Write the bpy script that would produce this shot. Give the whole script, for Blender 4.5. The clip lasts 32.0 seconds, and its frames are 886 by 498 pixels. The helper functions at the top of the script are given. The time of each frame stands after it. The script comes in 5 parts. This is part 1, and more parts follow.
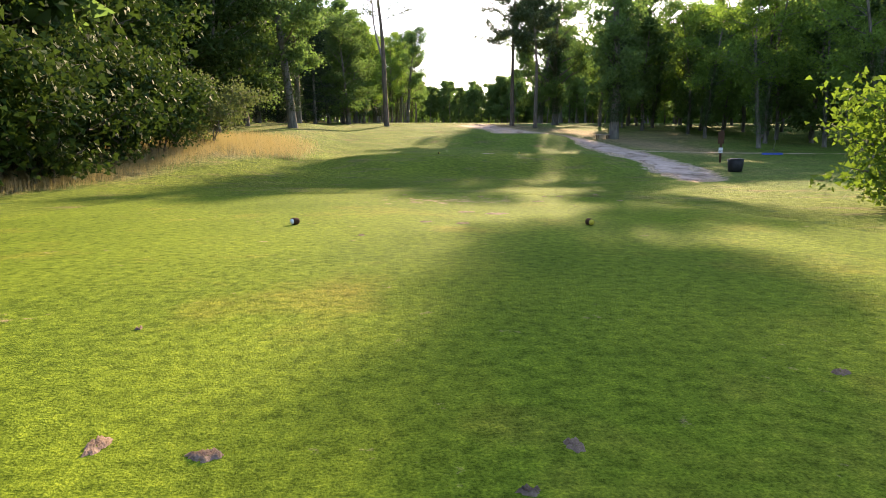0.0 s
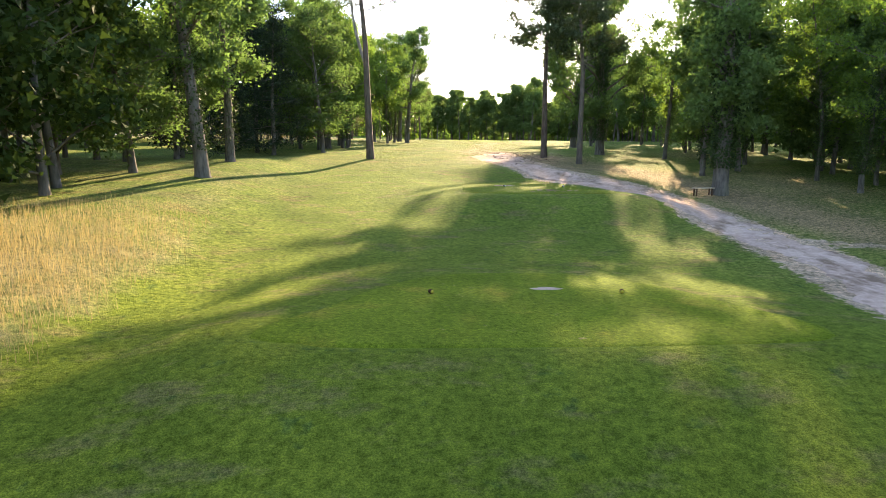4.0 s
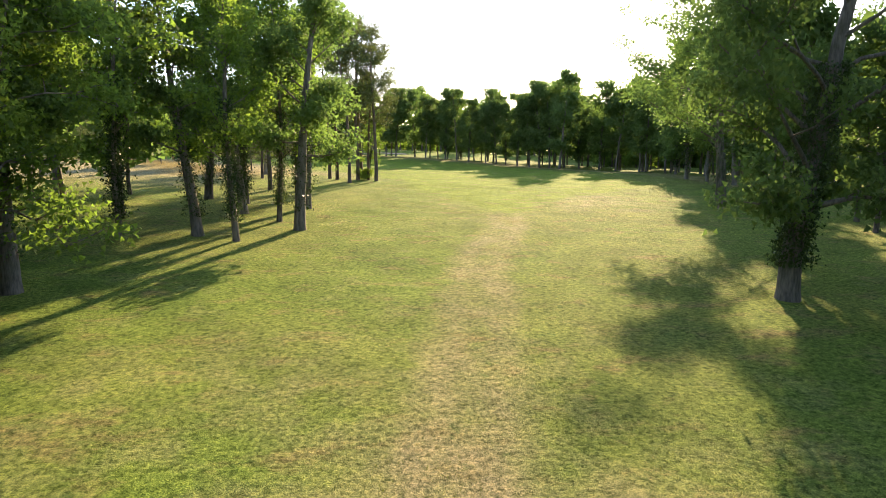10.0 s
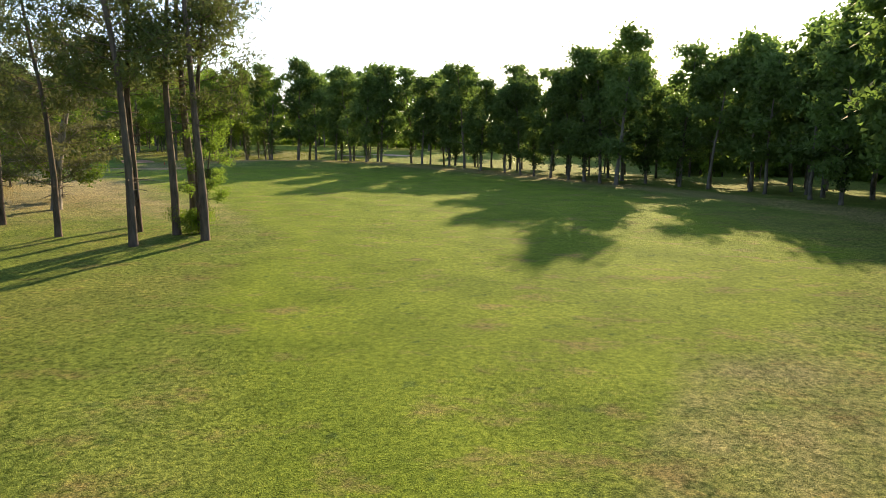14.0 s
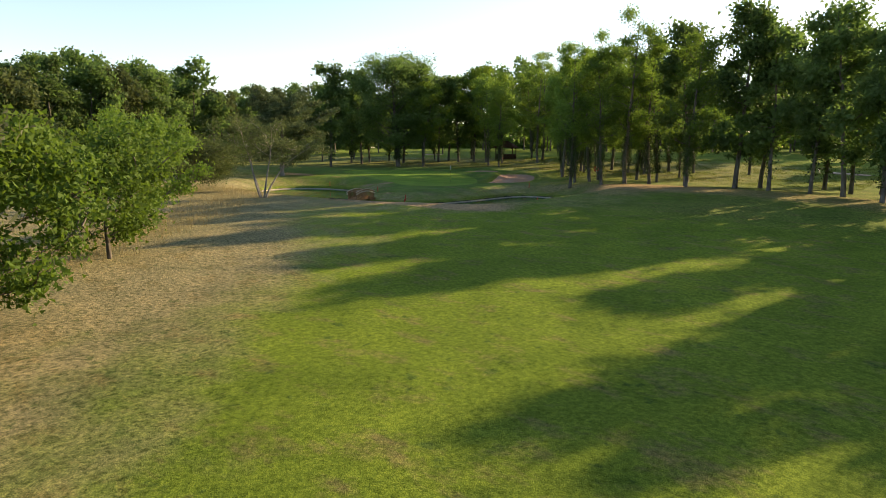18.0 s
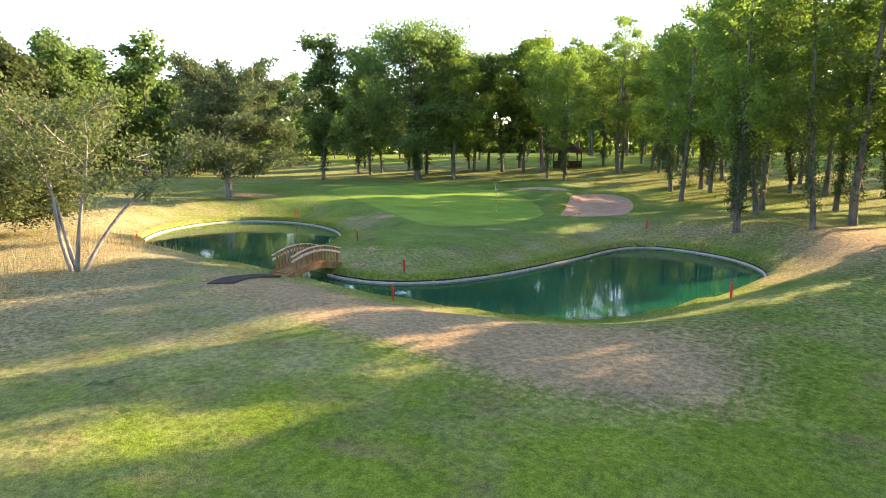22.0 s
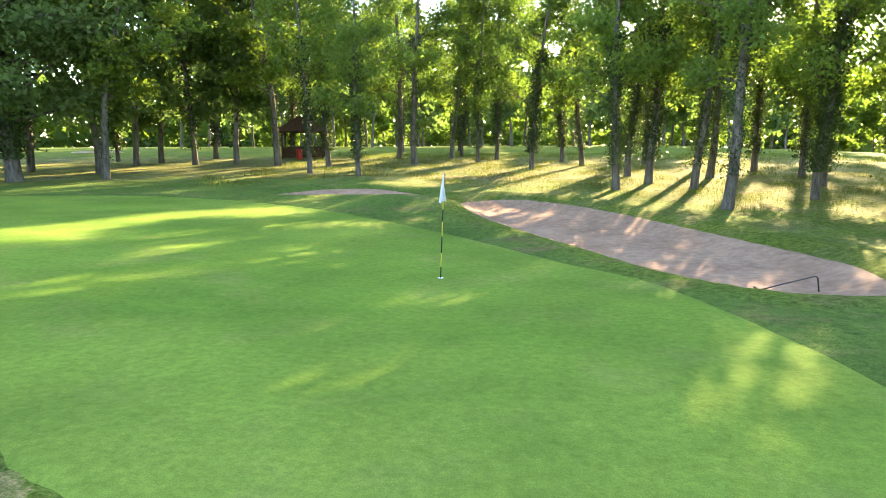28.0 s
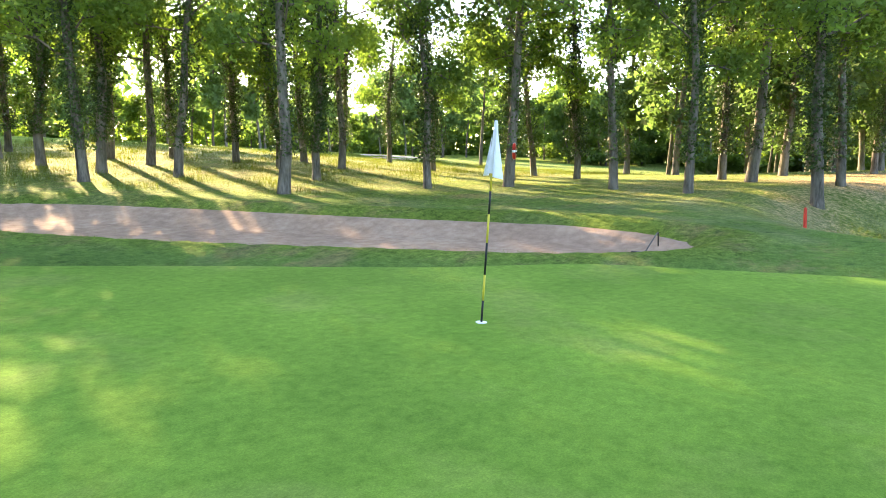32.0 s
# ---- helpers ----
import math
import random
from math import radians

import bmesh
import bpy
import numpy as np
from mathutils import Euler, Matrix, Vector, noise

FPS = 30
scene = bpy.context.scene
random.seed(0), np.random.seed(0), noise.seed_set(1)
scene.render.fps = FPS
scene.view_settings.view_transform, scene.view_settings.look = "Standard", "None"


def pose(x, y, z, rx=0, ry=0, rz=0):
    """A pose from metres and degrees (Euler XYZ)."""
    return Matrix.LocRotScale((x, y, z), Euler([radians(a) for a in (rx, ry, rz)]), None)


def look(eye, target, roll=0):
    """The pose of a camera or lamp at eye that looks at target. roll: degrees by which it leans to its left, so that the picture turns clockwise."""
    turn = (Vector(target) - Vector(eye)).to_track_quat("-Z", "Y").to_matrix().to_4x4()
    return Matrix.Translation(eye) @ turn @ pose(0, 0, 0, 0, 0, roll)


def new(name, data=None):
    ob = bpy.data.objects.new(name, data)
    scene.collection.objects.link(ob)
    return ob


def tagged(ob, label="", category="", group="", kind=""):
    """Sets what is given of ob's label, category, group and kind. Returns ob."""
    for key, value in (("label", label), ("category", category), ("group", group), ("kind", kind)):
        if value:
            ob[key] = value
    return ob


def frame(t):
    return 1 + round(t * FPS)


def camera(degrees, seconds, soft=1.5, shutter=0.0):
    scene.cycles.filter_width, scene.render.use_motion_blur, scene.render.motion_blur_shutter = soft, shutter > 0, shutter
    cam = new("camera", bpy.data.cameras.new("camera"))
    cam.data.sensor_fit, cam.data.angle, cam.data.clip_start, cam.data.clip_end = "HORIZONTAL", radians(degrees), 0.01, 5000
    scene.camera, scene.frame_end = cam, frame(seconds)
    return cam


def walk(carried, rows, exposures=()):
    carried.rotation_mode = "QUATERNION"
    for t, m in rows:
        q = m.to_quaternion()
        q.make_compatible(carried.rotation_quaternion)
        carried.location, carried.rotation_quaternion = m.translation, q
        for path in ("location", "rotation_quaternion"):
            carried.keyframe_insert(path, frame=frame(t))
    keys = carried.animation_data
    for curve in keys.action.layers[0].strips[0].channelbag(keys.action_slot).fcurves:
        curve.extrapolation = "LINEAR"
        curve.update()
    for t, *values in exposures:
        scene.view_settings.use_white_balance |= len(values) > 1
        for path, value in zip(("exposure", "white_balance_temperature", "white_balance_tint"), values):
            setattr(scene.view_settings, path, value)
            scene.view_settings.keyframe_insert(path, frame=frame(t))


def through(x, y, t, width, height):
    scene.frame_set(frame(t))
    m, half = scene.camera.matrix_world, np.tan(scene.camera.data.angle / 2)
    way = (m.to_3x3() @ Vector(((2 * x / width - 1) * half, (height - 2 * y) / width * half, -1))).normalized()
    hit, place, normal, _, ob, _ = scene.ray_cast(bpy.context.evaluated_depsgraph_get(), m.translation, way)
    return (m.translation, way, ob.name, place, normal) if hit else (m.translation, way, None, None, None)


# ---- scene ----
# the camera's way: seconds, x, y, z, yaw, pitch, roll
cam = camera(69.81, 32.0, 0.9)
PATH = [
    (0, -1.230, 0.028, 1.796, -4.830, -8.539, 0.106),
    (0.5, -1.075, 1.806, 2.060, -4.746, -8.554, 0.115),
    (1, -0.893, 3.916, 2.405, -4.632, -8.561, 0.092),
    (1.5, -0.453, 6.400, 2.903, -4.219, -8.647, -0.024),
    (2, -0.131, 9.133, 3.458, -4.065, -8.586, -0.027),
    (2.5, -0.093, 12.345, 4.165, -4.376, -8.650, -0.144),
    (4.5, 1.470, 25.858, 5.669, -3.956, -7.937, -0.221),
    (5, 2.067, 30.410, 6.800, -3.736, -8.240, 0.082),
    (5.5, 2.477, 35.136, 7.833, -3.760, -8.270, 0.120),
    (6, 2.819, 40.297, 8.964, -3.904, -8.455, -0.042),
    (6.5, 3.415, 45.663, 9.844, -3.827, -8.573, -0.256),
    (7, 3.899, 50.797, 10.326, -3.858, -8.474, -0.340),
    (7.5, 4.750, 56.090, 10.831, -3.714, -8.574, -0.244),
    (8, 5.707, 61.353, 11.262, -3.534, -8.552, -0.047),
    (8.5, 6.503, 66.221, 11.643, -3.502, -8.466, -0.055),
    (9, 7.149, 70.605, 11.760, -3.508, -8.477, -0.126),
    (9.5, 7.836, 74.931, 11.826, -3.420, -8.444, -0.119),
    (10, 8.777, 79.504, 11.916, -3.349, -8.441, -0.116),
    (10.5, 9.928, 84.065, 12.005, -3.309, -8.390, 0.065),
    (11, 11.314, 88.961, 12.170, -3.148, -8.411, 0.167),
    (11.5, 12.134, 94.756, 12.268, -3.245, -8.417, 0.206),
    (12, 12.895, 100.136, 12.309, -3.374, -8.414, 0.133),
    (12.5, 13.997, 105.274, 12.654, -3.404, -8.666, 0.165),
    (13, 15.460, 110.367, 12.872, -3.067, -8.741, 0.153),
    (13.5, 16.772, 115.870, 13.161, -1.996, -8.804, 0.044),
    (15.5, 18.958, 138.459, 13.699, 16.220, -8.613, 0.014),
    (16, 18.002, 144.956, 13.932, 22.630, -8.626, -0.032),
    (16.5, 16.543, 151.574, 14.113, 29.376, -8.457, -0.129),
    (17, 14.881, 157.315, 14.434, 35.131, -8.547, -0.069),
    (17.5, 12.940, 161.758, 15.033, 38.393, -8.850, -0.147),
    (18, 10.641, 165.785, 15.494, 40.920, -9.041, -0.119),
    (18.5, 8.585, 168.400, 15.786, 42.526, -9.291, 0.055),
    (19, 6.280, 170.753, 16.059, 43.308, -9.459, -0.085),
    (19.5, 3.877, 173.517, 16.098, 43.645, -9.382, -0.149),
    (20, 1.355, 176.297, 15.959, 43.879, -9.142, -0.156),
    (20.5, -1.439, 179.517, 15.831, 44.226, -8.936, -0.082),
    (21, -4.538, 182.842, 15.646, 44.126, -8.767, -0.069),
    (21.5, -8.115, 186.757, 15.588, 44.056, -8.618, -0.039),
    (22, -12.207, 191.455, 15.644, 44.047, -8.683, 0.154),
    (22.5, -16.704, 196.534, 15.661, 44.055, -8.599, 0.097),
    (23, -21.362, 201.618, 15.605, 43.497, -8.510, 0.185),
    (23.5, -25.176, 205.814, 15.520, 42.647, -8.399, 0.262),
    (24, -27.860, 208.576, 15.141, 40.737, -8.316, 0.347),
    (24.5, -29.582, 209.908, 14.798, 38.371, -8.298, 0.324),
    (26.5, -36.635, 213.301, 14.139, 24.332, -8.585, 0.254),
    (27, -38.232, 214.590, 14.041, 19.968, -8.552, 0.167),
    (27.5, -39.622, 215.863, 13.863, 15.399, -8.563, 0.163),
    (28, -40.934, 217.064, 13.681, 10.718, -8.541, 0.111),
    (28.5, -42.166, 218.108, 13.549, 4.724, -8.490, 0.030),
    (29, -43.324, 219.051, 13.467, -2.074, -8.426, 0.101),
    (29.5, -44.441, 220.019, 13.439, -9.457, -8.589, -0.037),
    (30, -45.535, 221.031, 13.366, -16.965, -8.637, -0.022),
    (30.5, -46.618, 222.132, 13.273, -25.152, -8.698, -0.017),
    (31, -47.623, 223.303, 13.211, -34.132, -8.755, -0.030),
    (31.5, -48.506, 224.527, 13.160, -43.736, -8.902, 0.112),
    (32, -48.922, 225.968, 13.004, -53.630, -8.886, 0.052),
]
EXPOSURES = [(0, 1.95, 7000, 21), (1, 2.1, 7000, 21), (2, 2.37, 7000, 21), (5, 2.3, 7250, 19), (6, 2.25, 7350, 17), (8, 2.1, 7300, 18), (9, 2.02, 7250, 20), (11, 1.92, 7300, 19), (13, 1.5, 7400, 17), (16, 1.32, 7450, 17), (17, 1.05, 7500, 17),
             (19, 1.4, 7450, 17), (20, 1.75, 7400, 18), (21, 2.12, 7400, 22), (22, 2.56, 7400, 24), (23, 2.88, 7400, 24), (24, 3.28, 7400, 24), (27, 3.28, 7450, 20), (29, 3.2, 7450, 17), (32, 3.34, 7450, 17)]
walk(cam, [(t, pose(x, y, z, 0, 0, yaw) @ pose(0, 0, 0, 90 + pitch) @ pose(0, 0, 0, 0, 0, -roll)) for t, x, y, z, yaw, pitch, roll in PATH], EXPOSURES)

# ---- world, sun ----
SUN_TURN, SUN_HEIGHT = 19.0, 20.3  # degrees to the right of the hole's line, degrees above the horizon
world = bpy.data.worlds.new("world")
scene.world = world
world.use_nodes = True
sky = world.node_tree.nodes.new("ShaderNodeTexSky")
sky.sky_type, sky.sun_disc = "NISHITA", False
sky.sun_elevation, sky.sun_rotation = radians(SUN_HEIGHT), radians(SUN_TURN)
sky.air_density, sky.dust_density, sky.ozone_density = 1.0, 0.5, 2.0
back = world.node_tree.nodes["Background"]
back.inputs["Strength"].default_value = 0.14
world.node_tree.links.new(sky.outputs["Color"], back.inputs["Color"])
sun = new("sun", bpy.data.lights.new("sun", "SUN"))
sun.data.energy, sun.data.angle, sun.data.color = 5.0, radians(0.55), (1.0, 0.81, 0.53)
toward = Vector((math.sin(radians(SUN_TURN)) * math.cos(radians(SUN_HEIGHT)), math.cos(radians(SUN_TURN)) * math.cos(radians(SUN_HEIGHT)), math.sin(radians(SUN_HEIGHT))))
sun.matrix_world = look(toward * 200, (0, 0, 0))

# ---- materials ----
def material(name, rough=0.8, metal=0.0, spec=0.3):
    m = bpy.data.materials.new(name)
    m.use_nodes = True
    p = m.node_tree.nodes["Principled BSDF"]
    p.inputs["Roughness"].default_value, p.inputs["Metallic"].default_value = rough, metal
    p.inputs["Specular IOR Level"].default_value = spec
    return m, m.node_tree.nodes, m.node_tree.links, p


def noise_node(nodes, links, scale, detail=4.0, rough=0.6, vector=None, stretch=None):
    n = nodes.new("ShaderNodeTexNoise")
    n.inputs["Scale"].default_value, n.inputs["Detail"].default_value, n.inputs["Roughness"].default_value = scale, detail, rough
    if vector is not None:
        if stretch:
            mp = nodes.new("ShaderNodeMapping")
            mp.inputs["Scale"].default_value = stretch
            links.new(vector, mp.inputs["Vector"])
            vector = mp.outputs["Vector"]
        links.new(vector, n.inputs["Vector"])
    return n.outputs["Fac"]


def ramp(nodes, links, fac, stops):
    r = nodes.new("ShaderNodeValToRGB")
    while len(r.color_ramp.elements) < len(stops):
        r.color_ramp.elements.new(0.5)
    for e, (at, c) in zip(r.color_ramp.elements, stops):
        e.position, e.color = at, (*c, 1.0) if len(c) == 3 else c
    links.new(fac, r.inputs["Fac"])
    return r.outputs["Color"]


def mix(nodes, links, fac, a, b, kind="MIX"):
    m = nodes.new("ShaderNodeMix")
    m.data_type, m.blend_type = "RGBA", kind
    for value, socket in ((fac, m.inputs[0]), (a, m.inputs[6]), (b, m.inputs[7])):
        if isinstance(value, (int, float)):
            socket.default_value = value
        elif isinstance(value, tuple):
            socket.default_value = (*value, 1.0)
        else:
            links.new(value, socket)
    return m.outputs[2]


def math_node(nodes, links, op, a, b=0.0, clamp=False):
    m = nodes.new("ShaderNodeMath")
    m.operation, m.use_clamp = op, clamp
    for value, socket in ((a, m.inputs[0]), (b, m.inputs[1])):
        if isinstance(value, (int, float)):
            socket.default_value = value
        else:
            links.new(value, socket)
    return m.outputs[0]


def bump(nodes, links, height, strength, distance, into):
    b = nodes.new("ShaderNodeBump")
    b.inputs["Strength"].default_value, b.inputs["Distance"].default_value = strength, distance
    links.new(height, b.inputs["Height"])
    links.new(b.outputs["Normal"], into.inputs["Normal"])


def plain(name, dark, light, scale=8.0, rough=0.7, metal=0.0, relief=0.3, depth=0.01, spec=0.3, stretch=None):
    """Two tones of one surface, mottled at two sizes, with a fine relief."""
    m, nodes, links, p = material(name, rough, metal, spec)
    tc = nodes.new("ShaderNodeTexCoord").outputs["Object"]
    big, small = noise_node(nodes, links, scale, 3, 0.6, tc, stretch), noise_node(nodes, links, scale * 7, 4, 0.7, tc, stretch)
    both = math_node(nodes, links, "MULTIPLY_ADD", small, 0.5)
    nodes[-1].inputs[2].default_value = 0.0
    both = math_node(nodes, links, "ADD", both, math_node(nodes, links, "MULTIPLY", big, 0.5))
    links.new(ramp(nodes, links, both, ((0.3, dark), (0.7, light))), p.inputs["Base Color"])
    if relief:
        bump(nodes, links, small, relief, depth, p)
    return m


def leaf_material(name, dark, light, warm, through=0.45, rough=0.7, spec=0.1, glow=(1.0, 1.0, 0.7)):
    """Leaves let light through: a gloss and a translucent side, varied from tree to tree and leaf to leaf."""
    m, nodes, links, p = material(name, rough, 0.0, spec)
    info, geo = nodes.new("ShaderNodeObjectInfo"), nodes.new("ShaderNodeNewGeometry")
    tc = nodes.new("ShaderNodeTexCoord").outputs["Object"]
    clump = noise_node(nodes, links, 0.45, 2, 0.5, tc)
    c = mix(nodes, links, geo.outputs["Random Per Island"], dark, light)
    c = mix(nodes, links, math_node(nodes, links, "MULTIPLY", clump, 0.7, True), c, warm)
    tone = math_node(nodes, links, "MULTIPLY_ADD", info.outputs["Random"], 0.5)
    nodes[-1].inputs[2].default_value = 0.75
    hsv = nodes.new("ShaderNodeHueSaturation")
    links.new(c, hsv.inputs["Color"])
    links.new(tone, hsv.inputs["Value"])
    c = hsv.outputs["Color"]
    links.new(c, p.inputs["Base Color"])
    t = nodes.new("ShaderNodeBsdfTranslucent")
    links.new(mix(nodes, links, 1.0, c, glow, "MULTIPLY"), t.inputs["Color"])
    both = nodes.new("ShaderNodeMixShader")
    both.inputs[0].default_value = through
    links.new(p.outputs["BSDF"], both.inputs[1])
    links.new(t.outputs["BSDF"], both.inputs[2])
    links.new(both.outputs[0], nodes["Material Output"].inputs["Surface"])
    return m


def bark(name, dark, light, scale=6.0):
    m, nodes, links, p = material(name, 0.9, 0.0, 0.15)
    tc = nodes.new("ShaderNodeTexCoord").outputs["Object"]
    ridge = noise_node(nodes, links, scale, 5, 0.65, tc, (1.0, 1.0, 0.22))
    moss = noise_node(nodes, links, 0.9, 3, 0.6, tc)
    info = nodes.new("ShaderNodeObjectInfo")
    c = ramp(nodes, links, ridge, ((0.35, dark), (0.62, light)))
    c = mix(nodes, links, math_node(nodes, links, "MULTIPLY", math_node(nodes, links, "SUBTRACT", moss, 0.45, True), 2.0, True), c, (0.07, 0.085, 0.035))
    c = mix(nodes, links, math_node(nodes, links, "MULTIPLY", info.outputs["Random"], 0.3), c, (0.2, 0.18, 0.15))
    links.new(c, p.inputs["Base Color"])
    bump(nodes, links, ridge, 0.9, 0.05, p)
    return m


def turf(name, fresh, dull, straw, dryness=0.0, grain=60.0, sheen=0.0, uses_zones=False, mottle=1.0, tufts=9.0, worn=None):
    """Grass seen from above: blades as fine grain, tufts with shade painted between them, and patches that have gone
    dry.
    """
    m, nodes, links, p = material(name, 0.95, 0.0, 0.03)
    pos = nodes.new("ShaderNodeNewGeometry").outputs["Position"]
    fine = noise_node(nodes, links, grain, 3, 0.75, pos)
    tuft = noise_node(nodes, links, tufts, 6, 0.72, pos)
    patch = noise_node(nodes, links, 0.55, 5, 0.62, pos)
    field = noise_node(nodes, links, 0.085, 4, 0.55, pos)
    c = mix(nodes, links, ramp(nodes, links, field, ((0.38, (0, 0, 0)), (0.62, (1, 1, 1)))), fresh, dull)
    amount = math_node(nodes, links, "ADD", math_node(nodes, links, "MULTIPLY", math_node(nodes, links, "SUBTRACT", patch, 0.52 - dryness), 3.2), 0.0, True)
    if uses_zones:
        def zone(key):
            a = nodes.new("ShaderNodeAttribute")
            a.attribute_name = key
            return a.outputs["Fac"]
        dry = math_node(nodes, links, "ADD", zone("dry"), math_node(nodes, links, "MULTIPLY", math_node(nodes, links, "SUBTRACT", patch, 0.5), 0.9))
        amount = math_node(nodes, links, "MULTIPLY", math_node(nodes, links, "SUBTRACT", dry, 0.28), 1.9, True)
        c = mix(nodes, links, zone("mown"), c, (0.132, 0.19, 0.034))
        c = mix(nodes, links, zone("sunny"), c, (0.13, 0.18, 0.022))
        c = mix(nodes, links, math_node(nodes, links, "MULTIPLY", zone("fair"), 0.85), c, (0.142, 0.212, 0.028))
        c = mix(nodes, links, math_node(nodes, links, "MULTIPLY", zone("lush"), 0.8), c, (0.092, 0.168, 0.042))
        c = mix(nodes, links, amount, c, straw)
        faded = noise_node(nodes, links, 0.9, 6, 0.7, pos, (0.6, 1.0, 1.0))
        c = mix(nodes, links, ramp(nodes, links, faded, ((0.53, (0, 0, 0)), (0.68, (0.75, 0.75, 0.75)))), c, (0.185, 0.155, 0.075))
        clover = noise_node(nodes, links, 1.7, 3, 0.6, pos)
        c = mix(nodes, links, ramp(nodes, links, clover, ((0.62, (0, 0, 0)), (0.7, (0.6, 0.6, 0.6)))), c, (0.05, 0.1, 0.03))
        soil = math_node(nodes, links, "ADD", zone("bare"), math_node(nodes, links, "MULTIPLY", math_node(nodes, links, "SUBTRACT", tuft, 0.5), 1.1))
        soil = math_node(nodes, links, "MULTIPLY", math_node(nodes, links, "SUBTRACT", soil, 0.45), 3.0, True)
        c = mix(nodes, links, soil, c, (0.3, 0.225, 0.138))
        loose = math_node(nodes, links, "ADD", zone("sandy"), math_node(nodes, links, "MULTIPLY", math_node(nodes, links, "SUBTRACT", noise_node(nodes, links, 2.6, 6, 0.72, pos), 0.5), 1.5))
        loose = math_node(nodes, links, "MULTIPLY", math_node(nodes, links, "SUBTRACT", loose, 0.46), 7.0, True)
        c = mix(nodes, links, loose, c, ramp(nodes, links, noise_node(nodes, links, 0.9, 5, 0.65, pos), ((0.35, (0.41, 0.295, 0.22)), (0.65, (0.56, 0.43, 0.345)))))
    else:
        c = mix(nodes, links, amount, c, straw)
    if worn:
        x, y, wide, deep = worn
        away = nodes.new("ShaderNodeVectorMath")
        away.operation = "SUBTRACT"
        links.new(pos, away.inputs[0])
        away.inputs[1].default_value = (x, y, 0.72)
        shrunk = nodes.new("ShaderNodeVectorMath")
        shrunk.operation = "DIVIDE"
        links.new(away.outputs[0], shrunk.inputs[0])
        shrunk.inputs[1].default_value = (wide, deep, 1.0)
        far = nodes.new("ShaderNodeVectorMath")
        far.operation = "LENGTH"
        links.new(shrunk.outputs[0], far.inputs[0])
        ragged = noise_node(nodes, links, 3.2, 6, 0.72, pos)
        near = math_node(nodes, links, "MULTIPLY", math_node(nodes, links, "SUBTRACT", 1.0, far.outputs["Value"], True), 0.19)
        soil = math_node(nodes, links, "MULTIPLY", math_node(nodes, links, "SUBTRACT", math_node(nodes, links, "ADD", ragged, near), 0.65), 14.0, True)
        c = mix(nodes, links, soil, c, (0.31, 0.235, 0.14))
    c = mix(nodes, links, 1.0, c, ramp(nodes, links, noise_node(nodes, links, 0.33, 6, 0.66, pos), ((0.36, (0.8, 0.84, 0.82)), (0.64, (1.18, 1.14, 1.1)))), "MULTIPLY")
    grains = math_node(nodes, links, "ADD", math_node(nodes, links, "MULTIPLY", fine, 0.4), math_node(nodes, links, "MULTIPLY", tuft, 0.6))
    # Blade grain with shade between tufts painted in: hollows darker, tips lighter.
    low, high = (0.45, 0.5, 0.4), (1.5, 1.4, 1.25)
    kept = 1.0
    if uses_zones:
        kept = math_node(nodes, links, "SUBTRACT", 1.0, math_node(nodes, links, "MAXIMUM", math_node(nodes, links, "MULTIPLY", zone("mown"), 0.38), math_node(nodes, links, "MULTIPLY", zone("lush"), 0.55)))
    c = mix(nodes, links, kept, c, ramp(nodes, links, fine, ((0.5 - 0.16 / mottle, low), (0.5, (0.95, 0.95, 0.92)), (0.5 + 0.16 / mottle, high))), "MULTIPLY")
    c = mix(nodes, links, kept, c, ramp(nodes, links, tuft, ((0.5 - 0.15 / mottle, low), (0.5, (0.95, 0.95, 0.92)), (0.5 + 0.15 / mottle, high))), "MULTIPLY")
    links.new(c, p.inputs["Base Color"])
    bump(nodes, links, grains, 1.0 * min(mottle, 1.0), 0.1 if uses_zones else 0.03, p)
    return m


def sand_material(name, a, b, litter=0.0):
    m, nodes, links, p = material(name, 0.95, 0.0, 0.1)
    pos = nodes.new("ShaderNodeNewGeometry").outputs["Position"]
    big, mid, fine = (noise_node(nodes, links, s, 4, 0.65, pos) for s in (0.5, 4.0, 55.0))
    lumps = math_node(nodes, links, "ADD", math_node(nodes, links, "MULTIPLY", mid, 0.6), math_node(nodes, links, "MULTIPLY", fine, 0.4))
    c = mix(nodes, links, ramp(nodes, links, big, ((0.35, (0, 0, 0)), (0.65, (1, 1, 1)))), a, b)
    if litter:
        trodden = noise_node(nodes, links, 0.9, 6, 0.7, pos, (1.0, 0.45, 1.0))
        c = mix(nodes, links, ramp(nodes, links, trodden, ((0.5, (0, 0, 0)), (0.64, (litter, litter, litter)))), c, (0.19, 0.125, 0.075))
    c = mix(nodes, links, 1.0, c, ramp(nodes, links, lumps, ((0.32, (0.7, 0.68, 0.66)), (0.62, (1.1, 1.1, 1.1)))), "MULTIPLY")
    links.new(c, p.inputs["Base Color"])
    bump(nodes, links, lumps, 0.6, 0.06, p)
    return m


